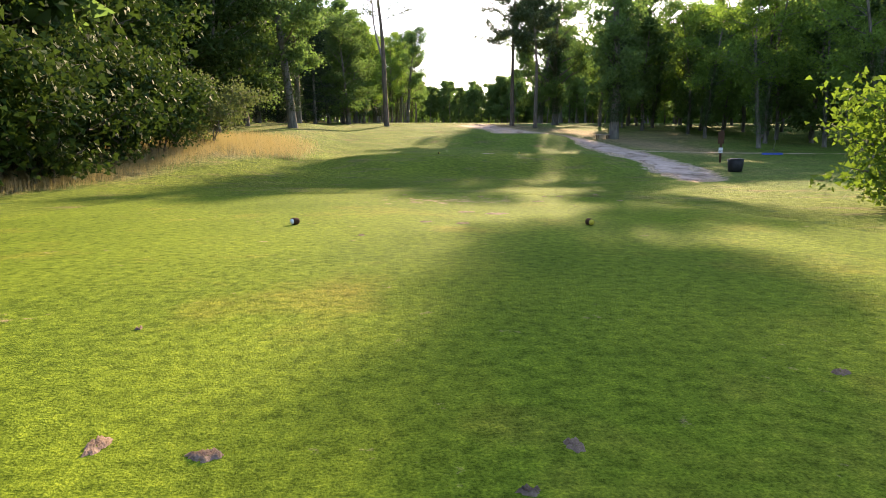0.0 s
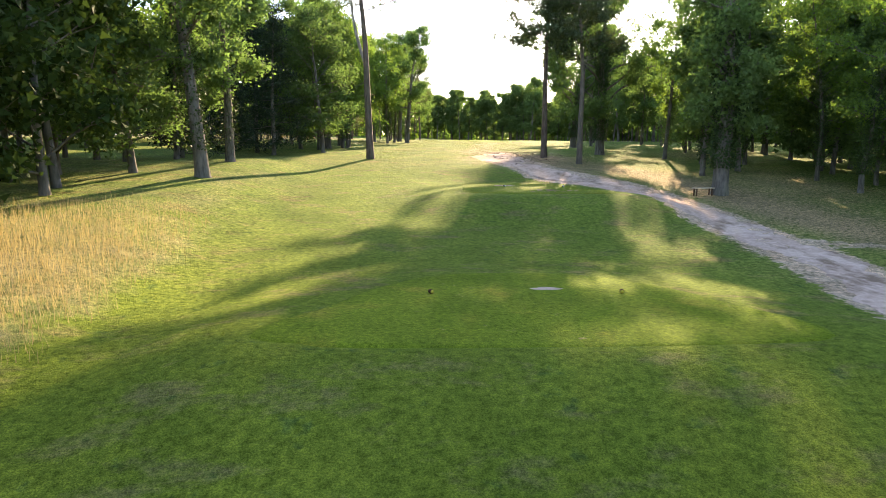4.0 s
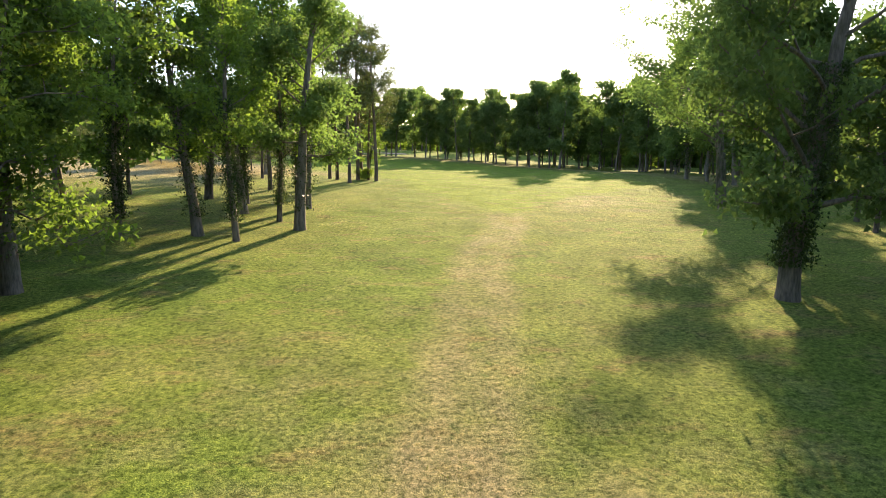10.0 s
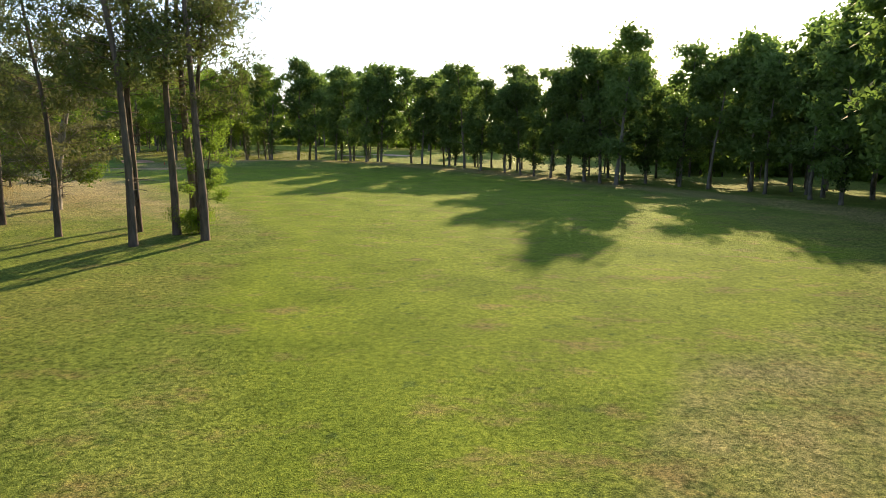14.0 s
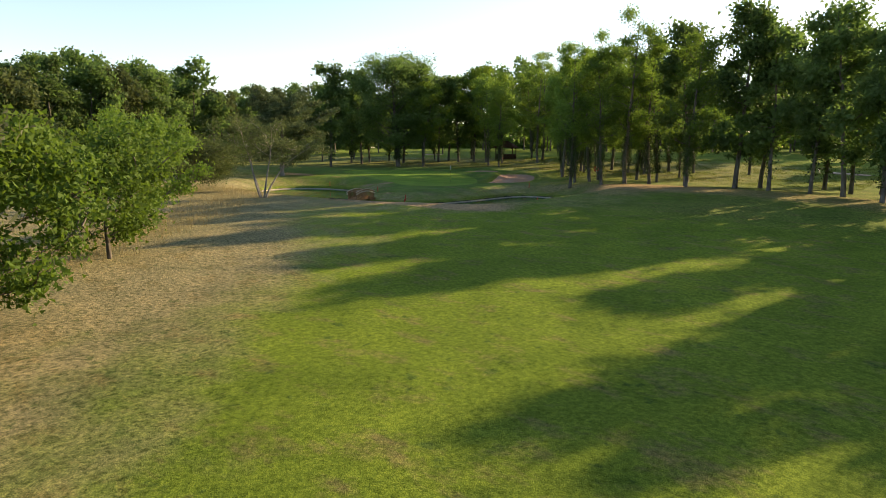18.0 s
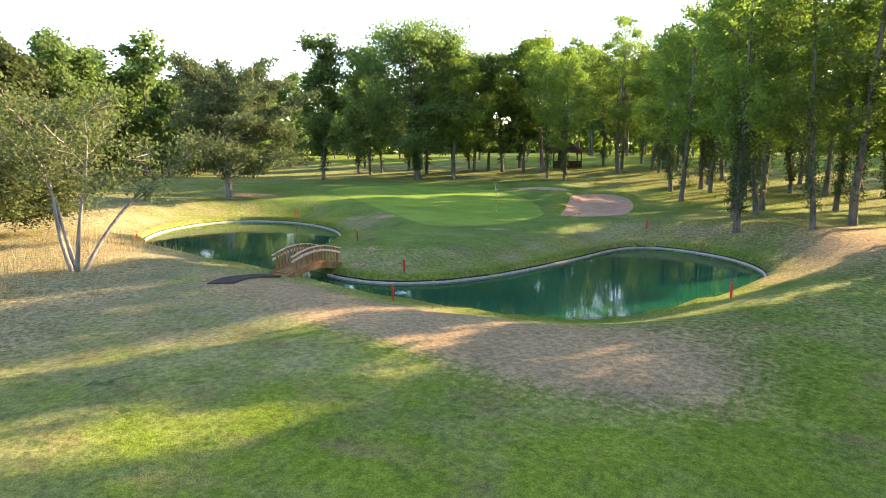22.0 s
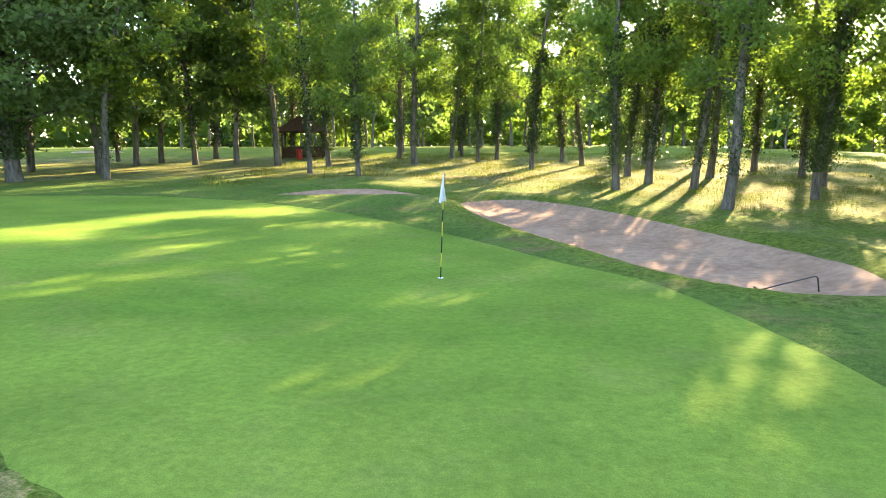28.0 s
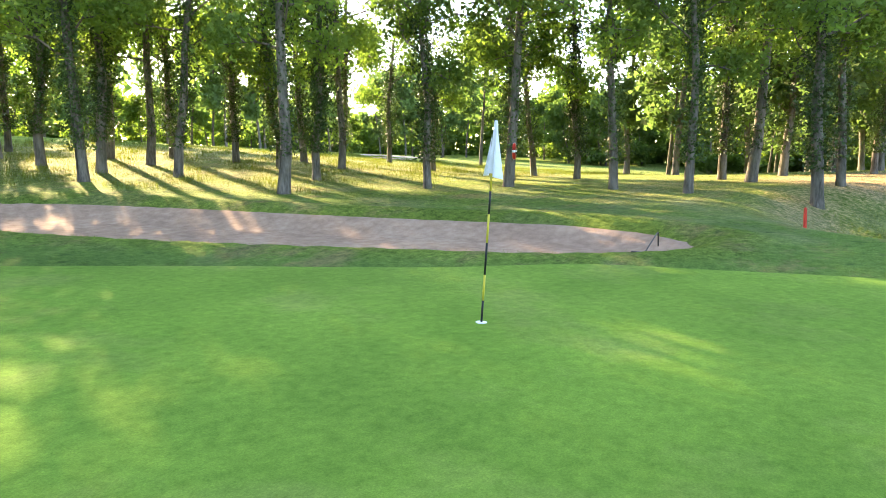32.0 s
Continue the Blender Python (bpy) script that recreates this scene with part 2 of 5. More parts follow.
def water_material():
    m, nodes, links, p = material("pond_water", 0.012, 0.0, 0.5)
    pos = nodes.new("ShaderNodeNewGeometry").outputs["Position"]
    deep = noise_node(nodes, links, 0.25, 3, 0.5, pos)
    links.new(ramp(nodes, links, deep, ((0.35, (0.003, 0.052, 0.027)), (0.65, (0.005, 0.07, 0.037)))), p.inputs["Base Color"])
    wave = math_node(nodes, links, "ADD", noise_node(nodes, links, 3.2, 3, 0.5, pos, (1.0, 1.6, 1.0)), math_node(nodes, links, "MULTIPLY", noise_node(nodes, links, 0.7, 2, 0.5, pos), 1.5))
    bump(nodes, links, wave, 0.035, 0.05, p)
    p.inputs["IOR"].default_value = 1.33
    return m


M_ROUGH = turf("rough_grass", (0.114, 0.178, 0.036), (0.15, 0.19, 0.052), (0.25, 0.23, 0.138), uses_zones=True, grain=34.0, mottle=1.25, tufts=6.5)
M_GREEN = turf("putting_turf", (0.124, 0.224, 0.036), (0.156, 0.245, 0.046), (0.2, 0.235, 0.07), 0.0, 70.0, mottle=0.34)
M_TEE = turf("tee_turf", (0.116, 0.17, 0.014), (0.128, 0.18, 0.018), (0.24, 0.2, 0.035), -0.04, 60.0, mottle=0.9, tufts=12.0, worn=(0.3, 14.6, 3.6, 2.0))
M_SAND = sand_material("bunker_sand", (0.31, 0.195, 0.13), (0.4, 0.265, 0.18))
M_TRACK = sand_material("track_sand", (0.48, 0.335, 0.25), (0.59, 0.44, 0.345), 0.85)
M_WATER = water_material()
M_OAK_LEAF = leaf_material("oak_leaf", (0.05, 0.084, 0.032), (0.104, 0.158, 0.054), (0.13, 0.178, 0.054), 0.54, glow=(1.28, 1.52, 1.0))
# Oak leaves again, brightened to stand in for sun shining through from behind.
M_BACKLIT_LEAF = leaf_material("backlit_leaf", (0.046, 0.088, 0.028), (0.1, 0.166, 0.046), (0.13, 0.185, 0.046), 0.6, glow=(1.7, 1.8, 0.85))
M_IVY = leaf_material("ivy_leaf", (0.02, 0.042, 0.013), (0.05, 0.088, 0.022), (0.06, 0.095, 0.022), 0.25, 0.5, 0.2)
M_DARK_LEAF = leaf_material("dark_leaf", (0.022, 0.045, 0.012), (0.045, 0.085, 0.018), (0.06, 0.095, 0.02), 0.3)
M_LIME_LEAF = leaf_material("bright_leaf", (0.065, 0.125, 0.022), (0.12, 0.2, 0.034), (0.15, 0.21, 0.034), 0.5, glow=(1.3, 1.3, 0.7))
M_YOUNG_LEAF = leaf_material("young_leaf", (0.06, 0.12, 0.025), (0.115, 0.2, 0.042), (0.14, 0.21, 0.042), 0.42, glow=(1.3, 1.3, 0.7))
M_GREY_LEAF = leaf_material("grey_leaf", (0.05, 0.075, 0.03), (0.1, 0.13, 0.055), (0.11, 0.14, 0.05))
M_NEEDLE = leaf_material("pine_needle", (0.04, 0.066, 0.028), (0.08, 0.112, 0.045), (0.12, 0.135, 0.048), 0.4, glow=(1.3, 1.3, 0.9))
M_BLUE_NEEDLE = leaf_material("blue_needle", (0.03, 0.055, 0.03), (0.085, 0.115, 0.055), (0.1, 0.125, 0.05), 0.3)
M_GREY_NEEDLE = leaf_material("grey_needle", (0.06, 0.076, 0.04), (0.12, 0.138, 0.075), (0.145, 0.15, 0.08), 0.35)
M_DARK_NEEDLE = leaf_material("dark_needle", (0.012, 0.025, 0.012), (0.025, 0.042, 0.02), (0.03, 0.04, 0.018), 0.12)
M_BARK = bark("oak_bark", (0.03, 0.025, 0.02), (0.165, 0.143, 0.115))
M_PALE_BARK = bark("pale_bark", (0.12, 0.105, 0.085), (0.34, 0.31, 0.265))
M_PINE_BARK = bark("pine_bark", (0.03, 0.022, 0.018), (0.15, 0.105, 0.08), 5.0)
M_STRAW = leaf_material("dry_stalk", (0.29, 0.225, 0.12), (0.42, 0.34, 0.19), (0.36, 0.3, 0.15), 0.35, 0.9, 0.03)
M_BLADE = leaf_material("grass_blade", (0.085, 0.13, 0.018), (0.15, 0.2, 0.03), (0.2, 0.2, 0.045), 0.4, 0.9, 0.03)
M_TURF_BLADE = leaf_material("turf_blade", (0.11, 0.16, 0.012), (0.16, 0.21, 0.02), (0.18, 0.2, 0.03), 0.4, 0.9, 0.03)
M_TIMBER = plain("bridge_timber", (0.1, 0.05, 0.02), (0.42, 0.24, 0.105), 6.0, 0.85, relief=0.6, spec=0.1, stretch=(1, 1, 0.3))
M_PALE_TIMBER = plain("pale_rail_timber", (0.36, 0.25, 0.15), (0.66, 0.54, 0.39), 5.0, 0.8, relief=0.4, spec=0.1)
M_DARK_TIMBER = plain("dark_hut_timber", (0.045, 0.024, 0.015), (0.11, 0.06, 0.036), 4.0, 0.95, spec=0.03)
M_RED = plain("red_paint", (0.42, 0.02, 0.012), (0.58, 0.04, 0.02), 6.0, 0.45, relief=0.1)
M_WHITE = plain("white_plastic", (0.66, 0.66, 0.64), (0.8, 0.8, 0.78), 5.0, 0.5, relief=0.05)
M_CLOTH = plain("flag_cloth", (0.7, 0.7, 0.72), (0.8, 0.8, 0.8), 12.0, 0.85, relief=0.2)
M_BLACK = plain("black_paint", (0.008, 0.008, 0.008), (0.02, 0.02, 0.02), 8.0, 0.5, relief=0.05)
M_BLUE = plain("blue_paint", (0.03, 0.06, 0.3), (0.05, 0.1, 0.42), 6.0, 0.5, relief=0.1)
M_YELLOW = plain("yellow_paint", (0.5, 0.38, 0.03), (0.62, 0.5, 0.06), 8.0, 0.5, relief=0.05)
M_LINER = plain("pond_liner", (0.014, 0.014, 0.013), (0.04, 0.039, 0.036), 3.0, 0.9, relief=0.2, spec=0.05)
M_CONCRETE = plain("pond_kerb", (0.27, 0.235, 0.185), (0.52, 0.47, 0.385), 3.5, 0.95, relief=0.6, spec=0.05)
M_METAL = plain("dull_steel", (0.06, 0.05, 0.045), (0.12, 0.1, 0.09), 9.0, 0.5, 0.6, relief=0.1)
M_EARTH = plain("bare_earth", (0.10, 0.06, 0.04), (0.34, 0.23, 0.16), 9.0, 0.95, relief=0.8, depth=0.02)
M_FOAM = plain("water_foam", (0.25, 0.42, 0.4), (0.6, 0.72, 0.7), 9.0, 0.3, relief=0.2)
M_SOIL = plain("pale_soil", (0.15, 0.095, 0.05), (0.34, 0.235, 0.14), 7.0, 0.95, relief=0.6, depth=0.02)
M_CARTPATH = plain("grey_asphalt", (0.03, 0.027, 0.023), (0.075, 0.066, 0.056), 3.0, 0.97, spec=0.03)

# ---- the lie of the land ----
PROFILE = ((-60, 0.5), (0, 0.65), (20, 0.8), (30, 1.1), (45, 2.0), (62, 3.6), (76, 4.95), (96, 6.2), (116, 7.25), (142, 8.45),
           (155, 8.95), (200, 10.55), (222, 11.4), (245, 11.1), (262, 11.85), (275, 12.6), (330, 14.0), (420, 14.5))
WATER = 10.1


def smooth(a, b, v):
    t = np.clip((np.asarray(v, float) - a) / (b - a), 0, 1)
    return t * t * (3 - 2 * t)


def catmull(points, steps=8, closed=True):
    """A smooth line through a few corners."""
    p = np.array(points, float)
    n = len(p)
    out = []
    for i in range(n if closed else n - 1):
        a, b, c, d = (p[(i + k) % n] if closed else p[min(max(i + k, 0), n - 1)] for k in (-1, 0, 1, 2))
        for t in np.arange(steps) / steps:
            out.append(0.5 * (2 * b + (c - a) * t + (2 * a - 5 * b + 4 * c - d) * t * t + (3 * b - a - 3 * c + d) * t ** 3))
    if not closed:
        out.append(p[-1])
    return np.array(out)


def signed(x, y, ring):
    """Distance to a closed outline, below zero inside it."""
    x, y = np.asarray(x, float), np.asarray(y, float)
    best, inside = np.full(x.shape, 1e9), np.zeros(x.shape, bool)
    for (ax, ay), (bx, by) in zip(ring, np.roll(ring, -1, 0)):
        ex, ey = bx - ax, by - ay
        t = np.clip(((x - ax) * ex + (y - ay) * ey) / (ex * ex + ey * ey + 1e-12), 0, 1)
        best = np.minimum(best, (x - ax - t * ex) ** 2 + (y - ay - t * ey) ** 2)
        cross = (ay > y) != (by > y)
        inside ^= cross & (x < ex * (y - ay) / (ey if abs(ey) > 1e-12 else 1e-12) + ax)
    d = np.sqrt(best)
    return np.where(inside, -d, d)


# outlines, corner by corner
GREEN = catmull(((-57.6, 226.2), (-51.2, 223.7), (-45.9, 221.3), (-41.8, 219.6), (-39.3, 219.5), (-37.6, 221.1), (-37.2, 224.0), (-38.6, 229.0),
                 (-40.9, 232.2), (-44.0, 235.9), (-48.6, 239.6), (-54.6, 242.3), (-61.0, 242.6), (-66.0, 239.6), (-67.4, 235.0), (-64.8, 229.4)))
BUNKER = catmull(((-34.2, 231.6), (-34.5, 233.6), (-35.5, 236.3), (-37.0, 239.6), (-39.0, 243.0), (-41.4, 245.6), (-43.8, 246.5), (-45.3, 245.0),
                  (-45.0, 242.6), (-43.6, 240.0), (-42.0, 237.2), (-40.2, 234.2), (-38.8, 231.5), (-37.4, 229.8), (-36.0, 229.2), (-34.9, 229.7)))
BACK_BUNKER = catmull(((-46.8, 246.2), (-48.4, 247.5), (-50.5, 248.3), (-53.2, 247.7), (-54.7, 245.7), (-53.4, 244.6), (-51.2, 245.3), (-48.5, 245.0), (-47.0, 245.2)))
POND = catmull(((-53.6, 206.9), (-57.9, 210.2), (-60.0, 214.2), (-59.3, 217.6), (-55.5, 219.3), (-50.5, 218.9), (-46.4, 217.0), (-43.6, 214.1),
                (-41.0, 210.9), (-38.4, 208.8), (-36.1, 208.3), (-34.2, 208.3), (-32.4, 208.9), (-30.8, 210.8), (-30.0, 214.2), (-29.9, 219.5), (-30.0, 224.0),
                (-28.9, 226.0), (-26.4, 226.1), (-23.4, 224.6), (-21.2, 221.6), (-20.8, 217.6), (-21.4, 213.0), (-22.3, 209.2), (-24.4, 207.8),
                (-28.4, 206.9), (-32.9, 206.6), (-36.4, 206.5), (-39.8, 206.4), (-44.5, 206.2), (-49.5, 206.0)), 5)
TEES = (((-9.0, -9.0), (6.0, -9.0), (5.6, 6.0), (5.0, 12.0), (3.6, 16.0), (-1.2, 17.6), (-5.6, 17.0), (-8.0, 12.0)),
        ((-1.4, 33.0), (8.6, 32.6), (8.4, 36.0), (7.2, 38.4), (5.4, 39.6), (2.4, 39.7), (0.6, 38.2), (-0.6, 36.0)),
        ((4.7, 52.4), (11.6, 52.2), (11.3, 57.0), (11.2, 60.6), (10.9, 62.8), (10.0, 64.6), (8.3, 65.4), (6.6, 64.7), (5.4, 63.2), (4.8, 60.5), (4.5, 57.0)))
TEES = tuple(catmull(t, 6) for t in TEES)
TEE_HEIGHT = (0.72, 1.78, 3.42)
TRACK = catmull(((10.4, 23.5), (12.0, 28.5), (13.2, 34.5), (14.6, 41.5), (15.2, 49.0), (15.0, 55.0), (14.0, 61.0), (12.2, 67.5), (10.6, 73.0), (9.9, 77.8), (11.1, 82.0), (11.4, 85.2), (11.3, 88.5)), 6, False)
TRACK_WIDE = ((23.5, 0.3), (26, 1.0), (30, 1.3), (41, 1.35), (50, 1.25), (58, 1.35), (66, 1.7), (73, 2.5), (77.8, 2.4), (80, 1.7), (82, 1.0), (85.5, 0.6), (88.5, 0.25))


def valley(y):
    """Height of the valley floor along the hole, by cubic pieces."""
    y = np.asarray(y, float)
    py, pz = np.array(PROFILE).T
    m = np.gradient(pz, py)
    i = np.clip(np.searchsorted(py, y) - 1, 0, len(py) - 2)
    h = py[i + 1] - py[i]
    t = np.clip((y - py[i]) / h, 0, 1)
    return (2 * t ** 3 - 3 * t * t + 1) * pz[i] + (t ** 3 - 2 * t * t + t) * h * m[i] + (3 * t * t - 2 * t ** 3) * pz[i + 1] + (t ** 3 - t * t) * h * m[i + 1]


def land(x, y, fine=True):
    x, y = np.atleast_1d(np.asarray(x, float)), np.atleast_1d(np.asarray(y, float))
    z = valley(y) - 0.04 * smooth(150, 220, y) * np.clip(x, -25, 60)
    z = z - 1.2 * np.exp(-((x + 38) / 24) ** 2 - ((y - 222) / 22) ** 2)
    z = z + 0.45 * np.exp(-((x - 2) / 25) ** 2 - ((y - 224) / 14) ** 2)
    z = z + 1.0 * smooth(-4, -10, x) * smooth(20, 34, y) * smooth(80, 62, y)
    z = z - 0.35 * np.exp(-((x - 2) / 9) ** 2 - ((y - 25) / 5) ** 2)
    z = z - 0.2 * np.exp(-((x + 42) / 13) ** 2 - ((y - 234) / 13) ** 2) - 0.5 * np.exp(-((x + 68) / 11) ** 2 - ((y - 219) / 8) ** 2)
    if fine:
        for ring, top in zip(TEES, TEE_HEIGHT):
            d = signed(x, y, ring)
            z = z + (top - z) * smooth(4.6, -0.2, d)
        z = z + 0.28 * np.exp(-((x + 47.0) / 2.4) ** 2 - ((y - 219.6) / 2.0) ** 2)
        z = z + 0.25 * np.exp(-((x + 52) / 4) ** 2 - ((y - 251) / 2.5) ** 2)
        z = z + 0.4 * np.exp(-((x + 47.6) / 2.6) ** 2 - ((y - 242.6) / 1.8) ** 2)
        for ring in (BUNKER, BACK_BUNKER):
            d = signed(x, y, ring)
            z = z - 0.42 * smooth(0.5, -1.4, d) + 0.12 * np.exp(-((d - 0.7) / 0.6) ** 2)
        d = signed(x, y, POND)
        bank = WATER + 0.32
        z = np.where(d > 0, bank + (z - bank) * smooth(0.0, 4.5, d), bank)
        z = z - 1.4 * smooth(0.1, -0.35, d)
    return z


def ground_at(x, y):
    return float(land(x, y)[0])

# ---- builders ----
def mesh_object(name, verts, faces, mat, parent=None, label="", smooth_shade=True):
    me = bpy.data.meshes.new(name)
    me.from_pydata([tuple(v) for v in verts], [], [tuple(f) for f in faces])
    me.materials.append(mat)
    if smooth_shade:
        me.polygons.foreach_set("use_smooth", [True] * len(me.polygons))
    me.update()
    ob = new(name, me)
    ob.parent = parent
    if label:
        tagged(ob, label)
    return ob


def part(name, bm, mat, parent, label=""):
    me = bpy.data.meshes.new(name)
    bm.to_mesh(me)
    bm.free()
    me.materials.append(mat)
    ob = new(name, me)
    ob.parent = parent
    if label:
        tagged(ob, label)
    return ob


def thing(name, x, y, z, turn, label, category, group="", kind=""):
    e = new(name)
    e.matrix_world = pose(x, y, z, 0, 0, turn)
    e.empty_display_size = 0.2
    return tagged(e, label, category, group, kind)


def box(bm, m, size, bevel=0.01):
    made = bmesh.ops.create_cube(bm, size=1.0, matrix=m @ Matrix.Diagonal((*size, 1)))
    if bevel:
        edges = list({e for v in made["verts"] for e in v.link_edges})
        bmesh.ops.bevel(bm, geom=edges, offset=bevel, segments=1, affect="EDGES")


def box_part(name, parent, mat, centre, size, turn=(0, 0, 0), bevel=0.01, label=""):
    bm = bmesh.new()
    box(bm, pose(*centre, *turn), size, bevel)
    return part(name, bm, mat, parent, label)


def tube(path, radii, sides=8, cap=True):
    """Rings round a line of points: verts and faces."""
    path, verts, faces = [np.array(p, float) for p in path], [], []
    for i, p in enumerate(path):
        d = path[min(i + 1, len(path) - 1)] - path[max(i - 1, 0)]
        d = d / (np.linalg.norm(d) + 1e-9)
        side = np.cross(d, (0.0, 0.0, 1.0) if abs(d[2]) < 0.9 else (1.0, 0.0, 0.0))
        side /= np.linalg.norm(side)
        up = np.cross(side, d)
        for k in range(sides):
            a = 2 * math.pi * k / sides
            verts.append(p + radii[i] * (math.cos(a) * side + math.sin(a) * up))
    for i in range(len(path) - 1):
        for k in range(sides):
            a, b = i * sides + k, i * sides + (k + 1) % sides
            faces.append((a, b, b + sides, a + sides))
    if cap:
        faces.append(tuple(range((len(path) - 1) * sides, len(path) * sides)))
        faces.append(tuple(range(sides - 1, -1, -1)))
    return verts, faces


def join(pieces):
    verts, faces = [], []
    for v, f in pieces:
        n = len(verts)
        verts += list(v)
        faces += [tuple(i + n for i in face) for face in f]
    return verts, faces


def leaves_mesh(name, centres, aims, sizes, mat, rng, wide=0.85):
    """Many leaves, a slim triangle each."""
    n = len(centres)
    aims = aims / (np.linalg.norm(aims, axis=1, keepdims=True) + 1e-9)
    side = np.cross(aims, rng.normal(size=(n, 3)))
    side /= np.linalg.norm(side, axis=1, keepdims=True) + 1e-9
    fold = np.cross(side, aims)
    s = sizes[:, None]
    verts = np.stack([centres - aims * s * 0.5 + fold * s * 0.1, centres + side * s * wide * 0.6 + aims * s * 0.1, centres + aims * s * 0.5 - side * s * wide * 0.35], 1).reshape(-1, 3)
    me = bpy.data.meshes.new(name)
    me.vertices.add(3 * n)
    me.vertices.foreach_set("co", verts.astype(np.float32).ravel())
    me.loops.add(3 * n)
    me.loops.foreach_set("vertex_index", np.arange(3 * n, dtype=np.int32))
    me.polygons.add(n)
    me.polygons.foreach_set("loop_start", np.arange(n, dtype=np.int32) * 3)
    me.polygons.foreach_set("loop_total", np.full(n, 3, np.int32))
    me.update(calc_edges=True)
    me.materials.append(mat)
    return me


def limb(rng, start, aim, length, bend, r0, r1, steps=5, wander=0.16):
    """A line that wanders off from start and bends upwards."""
    p, d, pts, rad = np.array(start, float), np.array(aim, float), [np.array(start, float)], [r0]
    for i in range(steps):
        d = d + rng.normal(size=3) * wander + np.array((0, 0, bend / steps))
        d /= np.linalg.norm(d)
        p = p + d * length / steps
        pts.append(p.copy())
        rad.append(r0 + (r1 - r0) * (i + 1) / steps)
    return pts, rad


def broadleaf(seed, height, trunk, spread, bare, leaves, size, mat, bark_mat, limbs=12, ivy=0, lean=0.03, stems=1, fan=0.32, droop=0.35, cluster=0.72, twigs=4):
    """Trunk and crown meshes of one leafy tree. bare: the part of its height without limbs. ivy: leaves that clothe the trunk."""
    rng = np.random.default_rng(seed)
    leaves, size, ivy = leaves * 2, size * 0.8, ivy * 2
    wood, tips = [], []
    for stem in range(stems):
        a0 = rng.uniform(0, 6.28) if fan < 0.4 else 6.28 * stem / stems + rng.uniform(-0.4, 0.4)
        tilt = lean if stems == 1 else fan
        pts, rad = limb(rng, (0.18 * math.cos(a0) * (stems > 1), 0.18 * math.sin(a0) * (stems > 1), -0.25), (tilt * math.cos(a0), tilt * math.sin(a0), 1), height * 0.95, 0.1, trunk, trunk * 0.14, 9, 0.035 if stems == 1 else 0.1)
        pts = [np.array(q) for q in pts]
        for q in pts[1:]:
            q[:2] += rng.normal(size=2) * 0.03 * height / 15
        foot = [pts[0], pts[0] + (pts[1] - pts[0]) * 0.12, pts[0] + (pts[1] - pts[0]) * 0.35]
        wood.append(tube(foot + pts[1:], [trunk * 1.5, trunk * 1.15, trunk] + [trunk * (1 - 0.85 * (i + 1) / 9) for i in range(9)], 8))
        total = limbs // stems
        for i in range(total):
            f = bare + (0.97 - bare) * (i + rng.uniform(0, 0.9)) / total
            k = f * 9
            j = min(int(k), 8)
            at = pts[j] + (pts[j + 1] - pts[j]) * (k - j)
            a = i * 2.4 + rng.uniform(-0.5, 0.5) + stem * 2.1
            g = (f - bare) / (1 - bare)
            reach = spread * (0.5 + 0.62 * math.sin(min(1.0, g + 0.12) * math.pi * 0.93)) * rng.uniform(0.65, 1.15)
            lp, lr = limb(rng, at, (math.cos(a), math.sin(a), 0.3 + 0.6 * g), reach, droop, trunk * 0.34 * (1.05 - f), 0.015)
            wood.append(tube(lp, lr, 5, False))
            for s in range(twigs):
                b = a + rng.uniform(-1.3, 1.3)
                m = 2 + s % 4
                sp, sr = limb(rng, lp[min(m, 5)], (math.cos(b), math.sin(b), rng.uniform(-0.1, 0.8)), reach * rng.uniform(0.28, 0.5), 0.2, 0.03 + 0.03 * (1 - f), 0.008, 3)
                wood.append(tube(sp, sr, 3, False))
                tips += [sp[-1], sp[-2]]
            tips += [lp[-1], lp[-2], lp[-3] * 0.5 + lp[-2] * 0.5]
        tips += [pts[-1], pts[-2], pts[-2], pts[-3], pts[-3], pts[-2] * 0.5 + pts[-3] * 0.5]
    tips = np.array(tips)
    pick = rng.integers(0, len(tips), leaves)
    heart = tips[pick] + rng.normal(size=(len(tips), 3))[pick] * 0.25 * cluster
    off = rng.normal(size=(leaves, 3)) * np.array((0.62, 0.62, 0.4)) * cluster
    aims = rng.normal(size=(leaves, 3)) + off * 0.9 + np.array((0, 0, -0.25))
    centres = heart + off
    sizes = size * rng.uniform(0.6, 1.3, leaves)
    cover = None
    if ivy:
        h = rng.uniform(0.07, max(bare, 0.25) + 0.22, ivy) * height
        a = rng.uniform(0, 6.28, ivy)
        lump = 0.5 + 0.5 * np.sin(h * 2.3 + seed) * np.sin(a * 1.5 + h)
        r = trunk * 0.9 + np.abs(rng.normal(size=ivy)) * 0.28 * (0.4 + lump)
        axis = np.stack([np.interp(h, np.linspace(0, height * 0.93, 10), [q[c] for q in pts]) for c in (0, 1)], 1)
        more = np.column_stack([axis[:, 0] + r * np.cos(a), axis[:, 1] + r * np.sin(a), h])
        cover = leaves_mesh("ivy", more, rng.normal(size=(ivy, 3)), size * 0.6 * rng.uniform(0.6, 1.2, ivy), M_IVY, rng)
    ok = centres[:, 2] > 0.15
    crown = leaves_mesh("crown", centres[ok], aims[ok], sizes[ok], mat, rng)
    v, f = join(wood)
    me = bpy.data.meshes.new("trunk")
    me.from_pydata([tuple(q) for q in v], [], f)
    me.materials.append(bark_mat)
    me.polygons.foreach_set("use_smooth", [True] * len(me.polygons))
    return me, crown, cover


